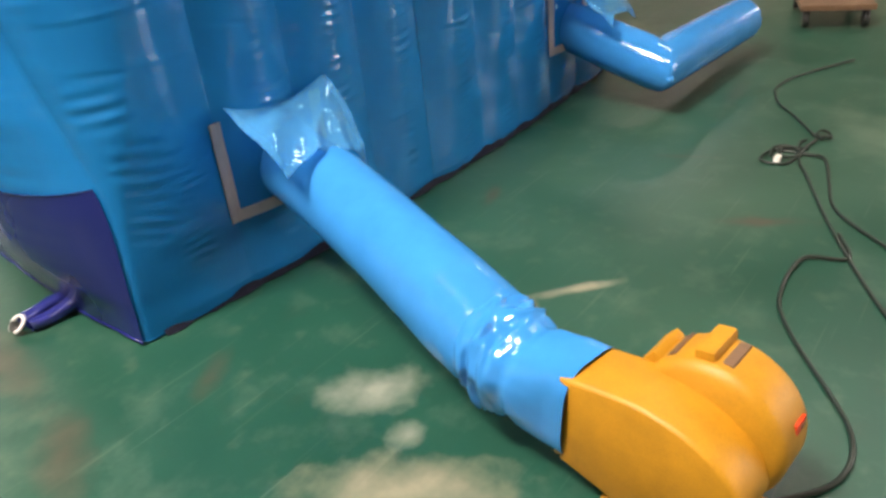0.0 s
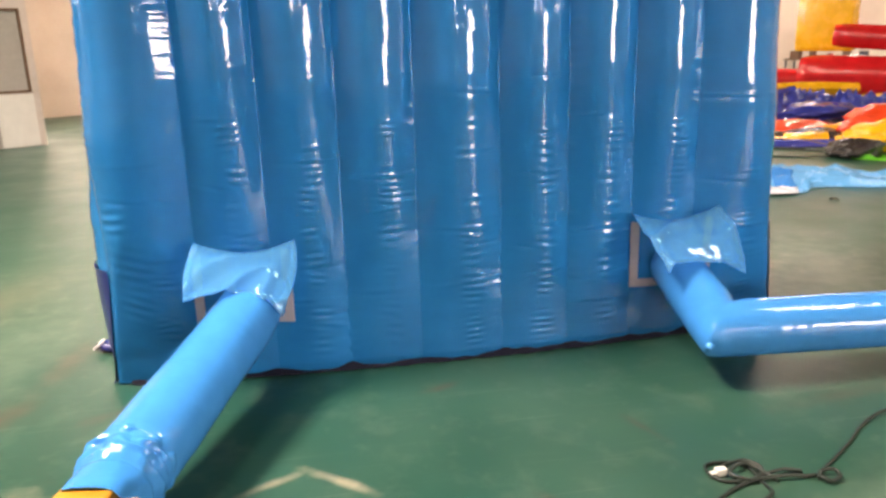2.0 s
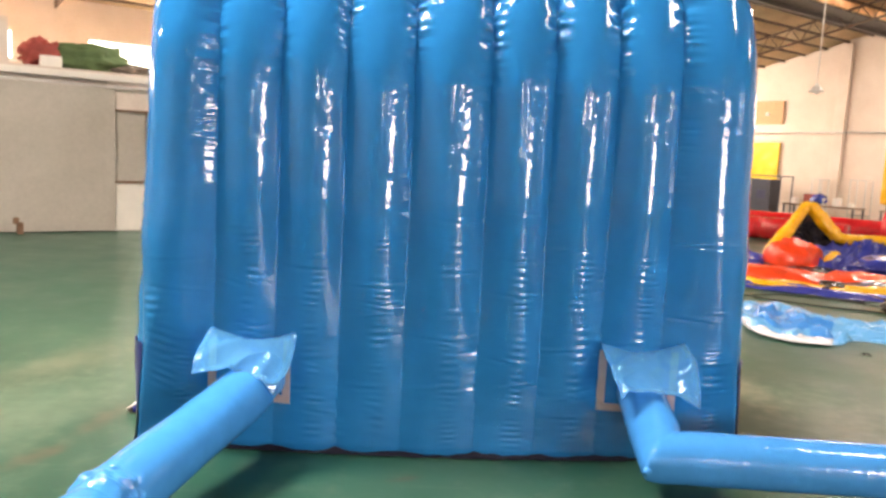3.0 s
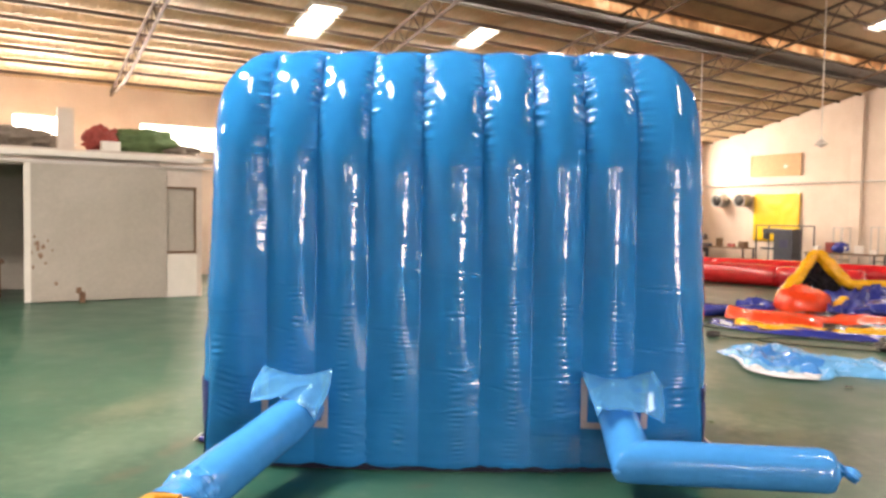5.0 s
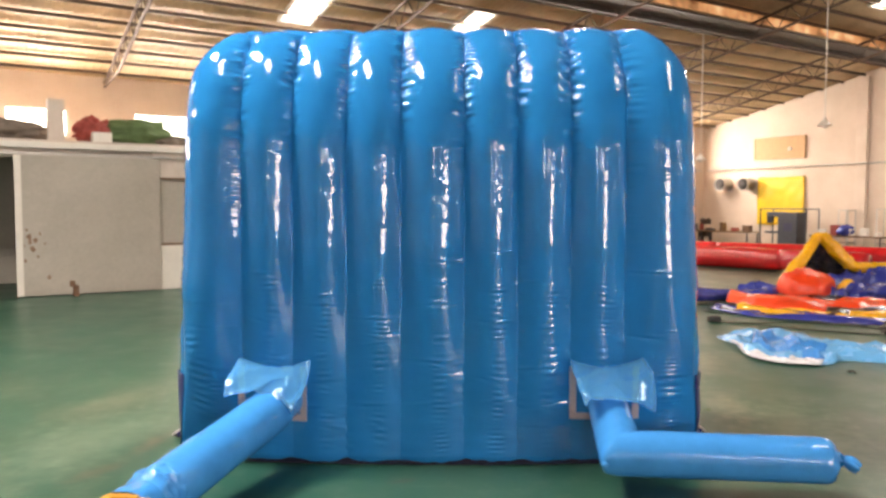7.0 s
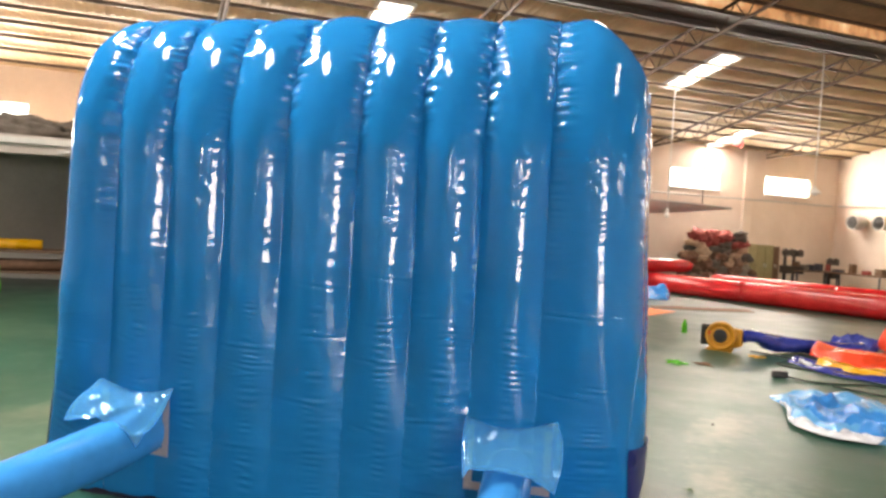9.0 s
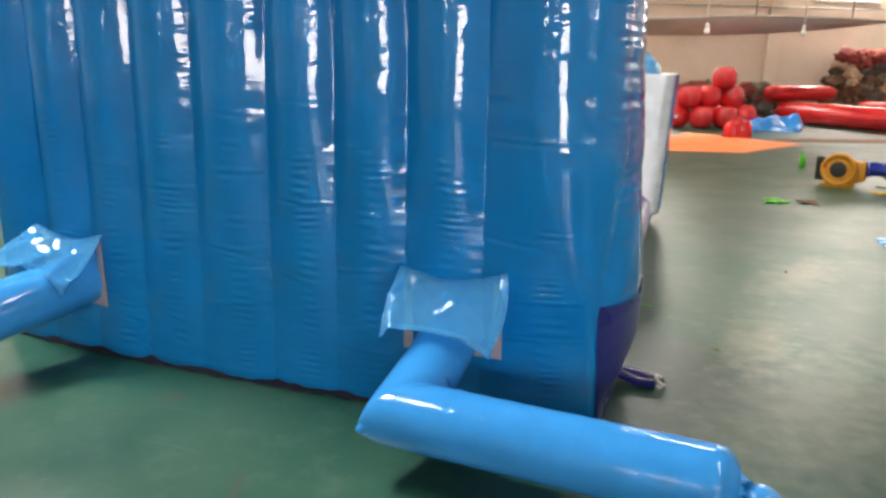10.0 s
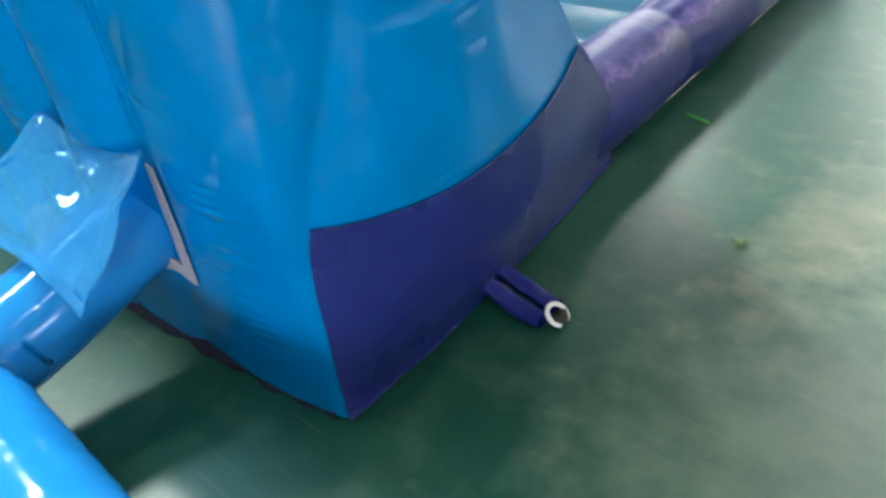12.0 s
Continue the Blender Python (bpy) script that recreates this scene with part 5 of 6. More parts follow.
scrap("vinyl_scrap", pose(2.34, 1.29, 0), "cloth_green", 0.035, 1, "small dark green scrap on the floor")
scrap("vinyl_scrap", pose(2.95, 6.95, 0), "green", 0.20, 2, "bright green vinyl scraps on the floor")
scrap("vinyl_scrap", pose(3.35, 7.0, 0), "cloth_brown", 0.16, 3, "brown scraps and a cord on the floor")
scrap("vinyl_scrap", pose(4.35, 8.15, 0), "yellow", 0.15, 4, "yellow cord ends on the floor")
scrap("vinyl_scrap", pose(2.85, 3.35, 0), "black_plastic", 0.02, 5, "tiny dark scrap on the floor")
scrap("vinyl_scrap", pose(4.45, 2.85, 0), "black_plastic", 0.07, 6, "small dark scrap on the floor")
solid("straw", sweep(spline([(0, 0, 0.006), (0.05, -0.02, 0.012), (0.12, -0.03, 0.006)], 8), 0.004, 6), "green", "pale green straw on the floor", "scrap", "scraps on the floor", at=pose(1.78, 2.05, 0), smooth=True)
solid("green_bottle", lathe([(0.03, 0), (0.05, 0.01), (0.05, 0.16), (0.02, 0.22), (0.02, 0.26)], 14), "green", "small green bottle standing on the floor", "bottle", at=pose(3.55, 10.6, 0), smooth=True)

# black plug lead
lead = thing("extension_lead", Matrix(), "black extension lead with a socket block on the floor", "cable")
part("cord", sweep(spline([(4.30, 6.45, 0.03), (4.7, 6.25, 0.01), (5.4, 6.4, 0.01), (6.2, 6.0, 0.01), (6.6, 5.2, 0.01), (5.6, 5.5, 0.01), (4.8, 6.1, 0.012)], 70), 0.012, 8), "rubber", lead)
part("cord", sweep(spline([(4.35, 8.7, 0.02), (4.9, 8.2, 0.01), (4.5, 7.6, 0.01), (5.2, 7.0, 0.01), (6.4, 6.0, 0.012)], 60), 0.012, 8), "rubber", lead)
part("socket_block", boxes(((4.24, 6.46, 0.05), (0.20, 0.09, 0.09), 0.02)), "black_plastic", lead, smooth=False)

# crumpled pale blue sheet


ob = thing("blue_sheet", Matrix(), "crumpled pale blue and white vinyl sheet on the floor", "sheet")
NEAR = spline([(3.77, 5.04, 0), (3.80, 4.45, 0), (3.68, 3.78, 0), (3.78, 3.46, 0), (3.97, 3.24, 0), (4.37, 3.20, 0), (4.68, 3.44, 0), (5.15, 3.28, 0), (5.9, 3.0, 0)], 90)
FAR = spline([(3.82, 5.14, 0), (4.30, 5.37, 0), (4.93, 5.36, 0), (5.26, 4.72, 0), (5.65, 4.14, 0), (6.5, 3.6, 0)], 90)


def between(a0, a1, b0, b1):
    """A patch of the sheet between its near and far edges."""
    def f(a, b):
        k = (a0 + (a1 - a0) * a) * 90
        i = min(int(k), 89)
        p = NEAR[i].lerp(NEAR[i + 1], k - i)
        q = FAR[i].lerp(FAR[i + 1], k - i)
        p = p.lerp(q, b0 + (b1 - b0) * b)
        return (p.x, p.y, 0.0)
    return f


part("sheet", thick(crumple(between(0, 1, 0.05, 1), 110, 60, 0.085, 1.5, 3.0, 0.008), 0.006), "pale_blue", ob)
part("lining", thick(crumple(between(0.08, 0.60, -0.02, 0.17), 70, 12, 0.05, 3.4, 6.0, 0.03, 0.5), 0.006), "white_vinyl", ob, "white underside turned up at the edge")
part("fold", thick(crumple(between(0.24, 0.62, 0.16, 0.62), 60, 36, 0.14, 1.9, 8.4, 0.02), 0.006), "fold_blue", ob, "darker blue raised folds")

# limp sleeve from the second blower, and the heap of a let-down inflatable
solid("limp_sleeve", sweep(spline([(4.19, 8.60, 0.27), (4.42, 8.62, 0.27), (4.75, 8.85, 0.16), (5.6, 9.1, 0.12), (6.2, 9.2, 0.13)], 40), lambda s: 0.15 - 0.03 * math.sin(s * 9), 18, True, 0.10, flat=0.75), "royal", "limp royal blue air sleeve lying on the floor", "sleeve", smooth=True)
ob = thing("deflated_inflatable", Matrix(), "let-down inflatable heaped in blue, red, yellow and black folds", "inflatable")
EDGE = spline([(4.70, 7.90, 0), (5.02, 7.05, 0), (5.56, 6.60, 0), (6.27, 6.22, 0), (7.1, 6.0, 0), (8.3, 6.1, 0), (9.3, 6.4, 0)], 60)


def fold(a0, a1, o0, o1, amp, seed, base=0.03):
    """A slack strip of cloth that follows the heap's front edge, o0 to o1 metres behind it."""
    def f(a, b):
        k = (a0 + (a1 - a0) * a) * (len(EDGE) - 1)
        p = EDGE[int(k)].lerp(EDGE[min(int(k) + 1, len(EDGE) - 1)], k - int(k))
        wav = 0.14 * noise.noise(Vector((a * 5, seed, 1))) + 0.06 * noise.noise(Vector((a * 14, seed, 5)))
        o = o0 + (o1 - o0) * b + wav * (1 if b < 0.5 else 0.7)
        x, y = p.x + 0.5 * o, p.y + 0.866 * o
        swell = 0.55 + 0.9 * noise.noise(Vector((x * 0.9, y * 0.9, seed)))
        crease = 1 - abs(noise.noise(Vector((x * 2.2 + y, y * 2.2, seed + 2)))) * 2.4
        z = base + amp * max(0.1, swell) * math.sin(math.pi * min(1, max(0, b))) ** 0.6 + 0.05 * max(0, crease) * min(1, 6 * b * (1 - b))
        return (x, y, z)
    return thick(surface(f, 110, 26), 0.01)


part("ground_sheet", fold(0.0, 1.0, 0.0, 0.7, 0.05, 1.0, 0.02), "royal", ob, "royal blue ground sheet")
part("white_fold", fold(0.05, 0.10, 0.06, 0.14, 0.04, 17.0, 0.05), "white_vinyl", ob, "white lettered edge")
part("yellow_fold", fold(0.10, 0.62, 0.30, 0.85, 0.08, 3.0, 0.06), "yellow", ob, "yellow folds")
part("black_fold", fold(0.42, 1.0, 0.40, 1.15, 0.10, 5.0, 0.07), "black_vinyl", ob, "black folds")
part("red_fold", fold(0.03, 1.0, 0.85, 1.95, 0.22, 7.0, 0.06), "orange_red", ob, "orange-red folds")
part("yellow_edge", fold(0.62, 1.0, 0.95, 1.25, 0.14, 9.0, 0.14), "yellow", ob, "yellow folds")
part("dark_fold", fold(0.10, 1.0, 1.9, 3.6, 0.10, 11.0, 0.03), "black_vinyl", ob, "black folds")


def slump(c, r, crease, seed, peak=0.6, freq=2.4):
    """A half-filled lump of cloth: a low dome with sharp creases that spread from it."""
    def f(a, b):
        th = 2 * math.pi * a
        q = min(1.0, 0.02 + b)
        out = 1 + 0.20 * noise.noise(Vector((math.cos(th) * 1.4, math.sin(th) * 1.4, seed)))
        rad = math.sin(q * math.pi / 2) * out
        x, y = c[0] + r[0] * rad * math.cos(th), c[1] + r[1] * rad * math.sin(th)
        h = 0.0
        for k, g in ((1.0, 1.0), (2.3, 0.5), (5.1, 0.2)):
            h += g * max(0.0, 1 - 2.3 * abs(noise.noise(Vector((x * freq * k, y * freq * k, seed + k))))) ** 1.6
        h += 0.25 * math.sin(th * 9 + 4 * noise.noise(Vector((x, y, seed)))) * q ** 2
        return (x, y, max(0.012, c[2] + r[2] * max(0.0, math.cos(q * math.pi / 2)) ** peak + crease * h * min(1.0, 5 * (1 - q)) - 0.02 * q))
    return surface(f, 72, 26, wrap_u=True)


for c, r, crease, mat, lab in (((6.30, 9.70, 0.02), (0.46, 0.34, 0.17), 0.10, "royal", "royal blue half-filled lump"), ((8.8, 10.0, 0.02), (0.95, 0.55, 0.24), 0.22, "royal", "royal blue half-filled lump"),
                               ((9.7, 9.3, 0.02), (0.8, 0.5, 0.24), 0.22, "royal", "royal blue half-filled lump"), ((7.10, 9.45, 0.02), (0.56, 0.46, 0.52), 0.075, "orange_red", "orange-red half-filled dome"),
                               ((8.05, 9.55, 0.02), (0.26, 0.20, 0.24), 0.10, "yellow", "yellow fold"), ((8.2, 9.2, 0.02), (0.9, 0.35, 0.12), 0.16, "royal", "royal blue crumpled fold")):
    part("lump", slump(c, r, crease, c[0] * 3.3, 0.5 if crease == 0.075 else 0.8), mat, ob, lab)
arch = spline([(6.72, 9.75, 0.14), (6.98, 9.98, 0.36), (7.30, 10.22, 0.62), (7.56, 10.40, 0.86), (7.80, 10.50, 1.14), (7.94, 10.50, 1.17), (8.10, 10.48, 1.00), (8.36, 10.45, 0.72), (8.58, 10.40, 0.56), (9.1, 10.3, 0.55), (10.4, 10.0, 0.52)], 110)


def slack_arch(a, b):
    """A half-empty tube of cloth: pressed flat, sharply folded at its top, with creases across the bends."""
    k = int(round(b * 110))
    d = (arch[min(k + 1, 110)] - arch[max(k - 1, 0)]).normalized()
    e1 = Vector((-0.5, -0.86, 0.0))
    e1 = (e1 - d * e1.dot(d)).normalized()
    e2 = d.cross(e1)
    th = 2 * math.pi * a
    sq = (abs(math.cos(th)) ** 1.4 + abs(math.sin(th)) ** 1.4) ** (-1 / 1.4)
    wr = 0.030 * noise.noise(Vector((math.cos(th) * 1.3, math.sin(th) * 1.3, b * 16))) + 0.016 * noise.noise(Vector((math.cos(th) * 2.5, math.sin(th) * 2.5, b * 40)))
    r = 0.125 + 0.022 * math.sin(b * 12) + wr * 0.9
    return tuple(arch[k] + e1 * (r * 0.75 * sq * math.cos(th)) + e2 * ((r * 0.95) * sq * math.sin(th)))


part("yellow_arch", surface(slack_arch, 36, 110, wrap_u=True), "yellow", ob, "sagging yellow arch")


def arch_shade(a, b):
    """Dark sheet from the arch down to the floor behind, standing in for shade."""
    p = arch[int(round(14 + 82 * a))]
    x, y, z = p.x + 0.10 * (1 - b), p.y + 0.08 + 0.25 * (1 - b), p.z * b
    crease = noise.noise(Vector((x * 3.2, z * 1.5, 4.0))) + 0.5 * noise.noise(Vector((x * 8, z * 3, 9.0)))
    return (x, y + 0.10 * crease * (1 - b * b), max(0.012, z))


part("arch_shade", thick(surface(arch_shade, 82, 24), 0.008), "black_vinyl", ob, "dark sheet standing in for the shade under the arch")

# second let-down inflatable, and the big obstacle with rollers behind it
ob = thing("folded_inflatable", Matrix(), "let-down inflatable lying in yellow, green, purple and orange folds", "inflatable")
for c, r, mat in (((7.2, 5.35, 0.18), (0.75, 0.42, 0.24), "yellow"), ((7.25, 4.2, 0.16), (0.34, 0.30, 0.20), "green"), ((7.55, 3.75, 0.18), (0.34, 0.30, 0.26), "royal"), ((8.1, 4.9, 0.24), (0.62, 0.45, 0.24), "yellow"),
                  ((8.8, 5.9, 0.30), (0.42, 0.40, 0.30), "green"), ((8.1, 6.4, 0.26), (0.78, 0.5, 0.28), "orange_red"), ((6.6, 5.2, 0.10), (0.45, 0.32, 0.16), "black_vinyl"), ((8.6, 8.7, 0.20), (0.8, 0.5, 0.20), "royal"),
                  ((7.9, 3.4, 0.16), (0.5, 0.4, 0.22), "green"), ((8.7, 3.9, 0.22), (0.7, 0.5, 0.26), "yellow"), ((9.6, 5.0, 0.24), (0.8, 0.5, 0.30), "orange_red"), ((9.9, 7.0, 0.26), (0.8, 0.6, 0.32), "royal")):
    bm = bmesh.new()
    blob(bm, c, r, 0.30, 1.7, c[1] * 3, 4, 0.01)
    part("lump", bm, mat, ob)
part("ground_edge", thick(crumple(lambda a, b: (6.35 + 1.7 * a + 0.5 * b, 5.0 - 1.6 * a + 0.6 * b, 0.0), 50, 12, 0.12, 2.0, 3.0, 0.01), 0.01), "green", ob, "green ground edge")

ob = thing("roller_inflatable", BM, "big inflated obstacle with red, yellow and blue rollers", "inflatable")
for p, q, r, mat, lab in (((15.75, 4.85, 0.70), (16.5, 2.02, 0.62), 0.44, "red", "red roller"), ((16.51, 1.98, 0.62), (16.85, 0.60, 0.60), 0.42, "yellow", "yellow roller"),
                          ((15.98, 4.25, 1.56), (16.5, 2.06, 1.38), 0.27, "red", "red roller"), ((16.5, 2.03, 1.36), (16.68, 1.37, 1.34), 0.22, "blue", "blue roller"), ((16.72, 1.25, 1.3), (17.0, 0.2, 1.25), 0.24, "orange_red", "orange-red roller")):
    p, q = Vector(p), Vector(q)
    part("roller", sweep([p.lerp(q, k / 14) for k in range(15)], lambda s: r * (0.86 + 0.14 * min(1, 8 * s * (1 - s)) ** 0.5), 26), mat, ob, lab)
part("backing", boxes(((16.15, 4.5, 1.9), (0.3, 1.3, 1.4), 0.10)), "yellow", ob, "yellow vinyl backing")
part("footing", boxes(((16.5, 2.9, 0.2), (1.1, 4.4, 0.38), 0.12)), "yellow", ob, "yellow vinyl footing")
part("upright", boxes(((16.55, 2.0, 0.8), (0.35, 0.22, 1.3), 0.08)), "orange_red", ob, "orange-red upright")

# red air tubes
tubes = [([(14.75, 16.3, 0.31), (15.2, 13.6, 0.31), (16.1, 10.6, 0.31), (16.6, 7.6, 0.31), (16.8, 6.2, 0.31)], 0.31), ([(17.4, 16.2, 0.32), (18.4, 12.0, 0.32), (19.4, 8.6, 0.32), (20.2, 3.0, 0.32)], 0.32)]
for k, (line, r) in enumerate(tubes):
    ob = thing("red_air_tube", BM, "long glossy red inflated tube lying on the floor", "air tube", "red air tubes")
    path = spline(line, 80)
    cut = [0, 26, 54, 80]
    for a, b in zip(cut, cut[1:]):
        part("tube_length", sweep(path[a:b + 1], lambda s: r * (1 - 0.06 * abs(2 * s - 1) ** 12), 24), "red", ob)
    part("end_cap", lathe([(0.02, -0.10), (0.18, -0.07), (0.29, 0.0), (r * 0.97, 0.08)], 24, at=Matrix.Translation(path[0]) @ (path[1] - path[0]).to_track_quat("Z", "Y").to_matrix().to_4x4()), "red", ob)
    part("valve_patch", boxes(((path[26].x - r * 0.7, path[26].y, 0.31 + r * 0.72), (0.14, 0.14, 0.02), 0.004)), "cloth_red", ob, smooth=False)
solid("red_bolster", sweep([Vector((-1.1 + 2.2 * t, 0, 0)) for t in [k / 14 for k in range(15)]], lambda s: 0.24 * (0.7 + 0.3 * math.sin(math.pi * s) ** 0.25), 22), "red", "red inflated bolster lying on the long tube", "bolster", at=hall(15.3, 16.35, 0.84, -2), smooth=True)

balls = [(0, 0, 0), (0.62, 0.05, 0), (-0.62, 0.1, 0), (0.3, 0.55, 0), (-0.3, 0.6, 0), (-1.1, 0.5, 0), (0.95, 0.6, 0), (0.3, 0.25, 0.52), (-0.32, 0.3, 0.52), (0.02, 0.2, 1.0), (-0.9, 0.3, 0.5)]
for k, (x, y, z) in enumerate(balls):
    ob = thing("red_cushion", hall(11.6 + x, 14.3 + y, z, k * 47), "round red inflated cushion in a heap", "cushion", "heap of red cushions")
    prof = [(0.02, 0.02)] + [(0.32 * math.sin(math.pi * t) ** 0.55, 0.30 - 0.29 * math.cos(math.pi * t)) for t in [0.06 + 0.88 * i / 14 for i in range(15)]] + [(0.02, 0.58)]
    part("shell", lathe(prof, 22), "red", ob)
    part("valve", boxes(((0.31, 0, 0.3), (0.03, 0.08, 0.08), 0.006)), "white_vinyl", ob, "pale valve patch", smooth=False)
solid("red_sack", slump((0, 0, 0.01), (0.31, 0.27, 0.36), 0.09, 4.0, 0.5, 3.0), "red", "slumped red vinyl sack on the orange mat", "sack", at=pose(2.55, 15.7, 0, 0, 0, 12), smooth=True)
solid("orange_mat", thick(crumple(lambda a, b: (0.5 + 2.2 * a + 0.9 * b + 0.3 * a * b, 12.0 + 0.5 * a + 4.6 * b - 2.4 * a * b, 0.0), 40, 40, 0.03, 1.5, 2.0, 0.008), 0.012), "orange", "flat orange mat on the floor", "mat", smooth=True)
solid("light_blue_cloth", thick(crumple(lambda a, b: (2.55 + 1.55 * a + 0.2 * b, 17.8 + 0.1 * a + 1.3 * b, 0.12 * b), 40, 30, 0.22, 1.0, 5.0, 0.01), 0.01), "fold_blue", "crumpled light blue vinyl by the red tube", "sheet", smooth=True)
solid("brown_mat", thick(crumple(lambda a, b: (3.4 + 2.6 * a, 15.2 + 0.8 * a + 0.7 * b, 0.0), 24, 10, 0.02, 2.0, 2.0, 0.008), 0.01), "cloth_brown", "thin brown cloth edge on the floor", "cloth", smooth=True)

# ---------------------------------------------------------------- goods and machines along the far walls
def pile(at, w, h, d, mats, label, seed):
    ob = thing("goods_pile", at, label, "pile", "goods along the walls")
    r = random.Random(seed)
    z = 0.0
    rows = int(h / 0.25)
    for k in range(rows):
        shrink = 1 - 0.42 * (k / max(1, rows)) ** 1.8
        n = int(w * shrink / 0.36)
        for j in range(n):
            bm = bmesh.new()
            big = r.uniform(0.8, 1.35)
            blob(bm, (0, 0, 0), (big * (0.20 + 0.12 * r.random()), 0.26, big * (0.13 + 0.07 * r.random())), 0.7, 2.2, r.random() * 40, 3)
            m = Matrix.Translation(((j + 0.5) * w * shrink / n - w * shrink / 2 + r.uniform(-0.1, 0.1), r.uniform(-d, d) * 0.14, 0.17 + k * 0.25 + r.uniform(-0.05, 0.05))) @ Matrix.Rotation(r.uniform(-0.35, 0.35), 4, "Y")
            bmesh.ops.transform(bm, matrix=m, verts=bm.verts)
            part("sack", bm, "cloth_red" if k > rows - 3 and r.random() < 0.6 else r.choice(mats), ob)
    return ob


pile(hall(18.5, 17.4), 3.3, 2.0, 1.2, ["cloth_brown", "dark", "cloth_grey", "cloth_tan", "cloth_brown", "dark", "cloth_brown"], "high heap of dull red, brown and dark bagged goods", 3)
pile(hall(14.6, 17.4), 1.8, 1.2, 0.8, ["cloth_grey", "cloth_grey", "cloth_brown", "dark"], "low grey heap of bundled goods", 4)
pile(hall(12.6, 17.6), 1.6, 1.0, 0.8, ["cloth_grey", "cloth_brown", "dark"], "low brown heap of bundled goods", 14)


def cupboard(at, w, h, d, mat, label):
    ob = thing("cabinet", at, label, "cabinet", "cabinets along the wall")
    part("body", boxes(((0, 0, h / 2), (w, d, h), 0.01)), mat, ob, smooth=False)
    for k in (-1, 1):
        leaf = part("door", boxes(((k * w / 4, -d / 2 - 0.012, h / 2 + 0.02), (w / 2 - 0.02, 0.02, h - 0.1), 0.004)), mat, ob, smooth=False)
        part("handle", boxes(((k * 0.05, -d / 2 - 0.03, h * 0.55), (0.02, 0.02, 0.14), 0.004)), "alu", leaf, smooth=False)
    return ob


cupboard(hall(20.85, 17.7), 0.80, 1.70, 0.5, "olive", "olive-tan metal cabinet by the wall")
cupboard(hall(21.47, 17.8), 0.38, 1.66, 0.5, "dark_wood", "dark brown cabinet by the wall")


def bench(at, w, d, h, label, clutter, seed):
    ob = thing("work_bench", at, label, "bench", "benches along the wall")
    part("benchtop", boxes(((0, 0, h - 0.02), (w, d, 0.05), 0.006)), "dark_wood", ob, smooth=False)
    for x in (-1, 1):
        for y in (-1, 1):
            part("leg", boxes(((x * (w / 2 - 0.06), y * (d / 2 - 0.06), h / 2 - 0.03), (0.05, 0.05, h - 0.05), 0.004)), "machine", ob, smooth=False)
    part("stretcher", boxes(((0, 0, 0.2), (w - 0.1, 0.04, 0.04))), "machine", ob, smooth=False)
    r = random.Random(seed)
    for k in range(clutter):
        s = (r.uniform(0.12, 0.35), r.uniform(0.12, 0.3), r.uniform(0.1, 0.4))
        solid("bench_box", boxes(((0, 0, s[2] / 2), s, 0.015)), r.choice(["machine", "cloth_grey", "dark_wood", "cloth_red", "white"]), "small box or tool on the work bench", "box", "clutter on the benches",
              at=at @ Matrix.Translation((-w / 2 + w * (k + 0.5) / clutter, r.uniform(-0.1, 0.1) * d, h + 0.005)))
    return ob


bench(hall(23.2, 17.4), 2.2, 0.7, 0.8, "low work bench with tools by the long wall", 5, 1)
bench(hall(24.3, 16.2, 0, -90), 2.4, 0.8, 0.78, "dark work bench with tools by the gable wall", 4, 2)
bench(hall(23.6, 10.6, 0, -90), 2.6, 0.8, 0.78, "dark work bench with tools by the gable wall", 5, 3)
bench(hall(23.6, 7.2, 0, -90), 2.6, 0.8, 0.78, "dark work bench with tools by the gable wall", 5, 6)


def machine(at, label, s):
    """A sheet-welding machine: a cabinet in an open frame."""
    ob = thing("welding_machine", at, label, "machine", "machines")
    case = part("cabinet", boxes(((0.12 * s, 0, 0.80 * s), (0.78 * s, 0.6 * s, 1.52 * s), 0.03)), "machine", ob, smooth=False)
    part("head", boxes(((-0.50 * s, -0.05, 1.48 * s), (0.62 * s, 0.34 * s, 0.20 * s), 0.03), ((-0.74 * s, -0.05, 1.27 * s), (0.16 * s, 0.24 * s, 0.26 * s), 0.02)), "machine", ob, "overhanging press head", smooth=False)
    part("panel", boxes(((0.16 * s, -0.31 * s, 1.0 * s), (0.34 * s, 0.02, 0.30 * s), 0.004)), "cloth_navy", case, "dull navy panel", smooth=False)
    part("press_bed", boxes(((-0.55 * s, -0.05, 0.80 * s), (0.56 * s, 0.5 * s, 0.08 * s), 0.01)), "machine", ob, smooth=False)
    for x in (-0.95, 0.95):
        for y in (-0.4, 0.4):
            part("post", boxes(((x * s, y * s, 0.85 * s), (0.04, 0.04, 1.7 * s))), "machine", ob, smooth=False)
    for y in (-0.4, 0.4):
        part("rail", boxes(((0, y * s, 1.69 * s), (1.94 * s, 0.04, 0.04))), "machine", ob, smooth=False)
    for x in (-0.95, 0.95):
        part("rail", boxes(((x * s, 0, 1.69 * s), (0.04, 0.76 * s, 0.04))), "machine", ob, smooth=False)
    return ob


machine(hall(24.1, 13.3, 0, -90), "dark sheet-welding machine in an open frame", 1.02)


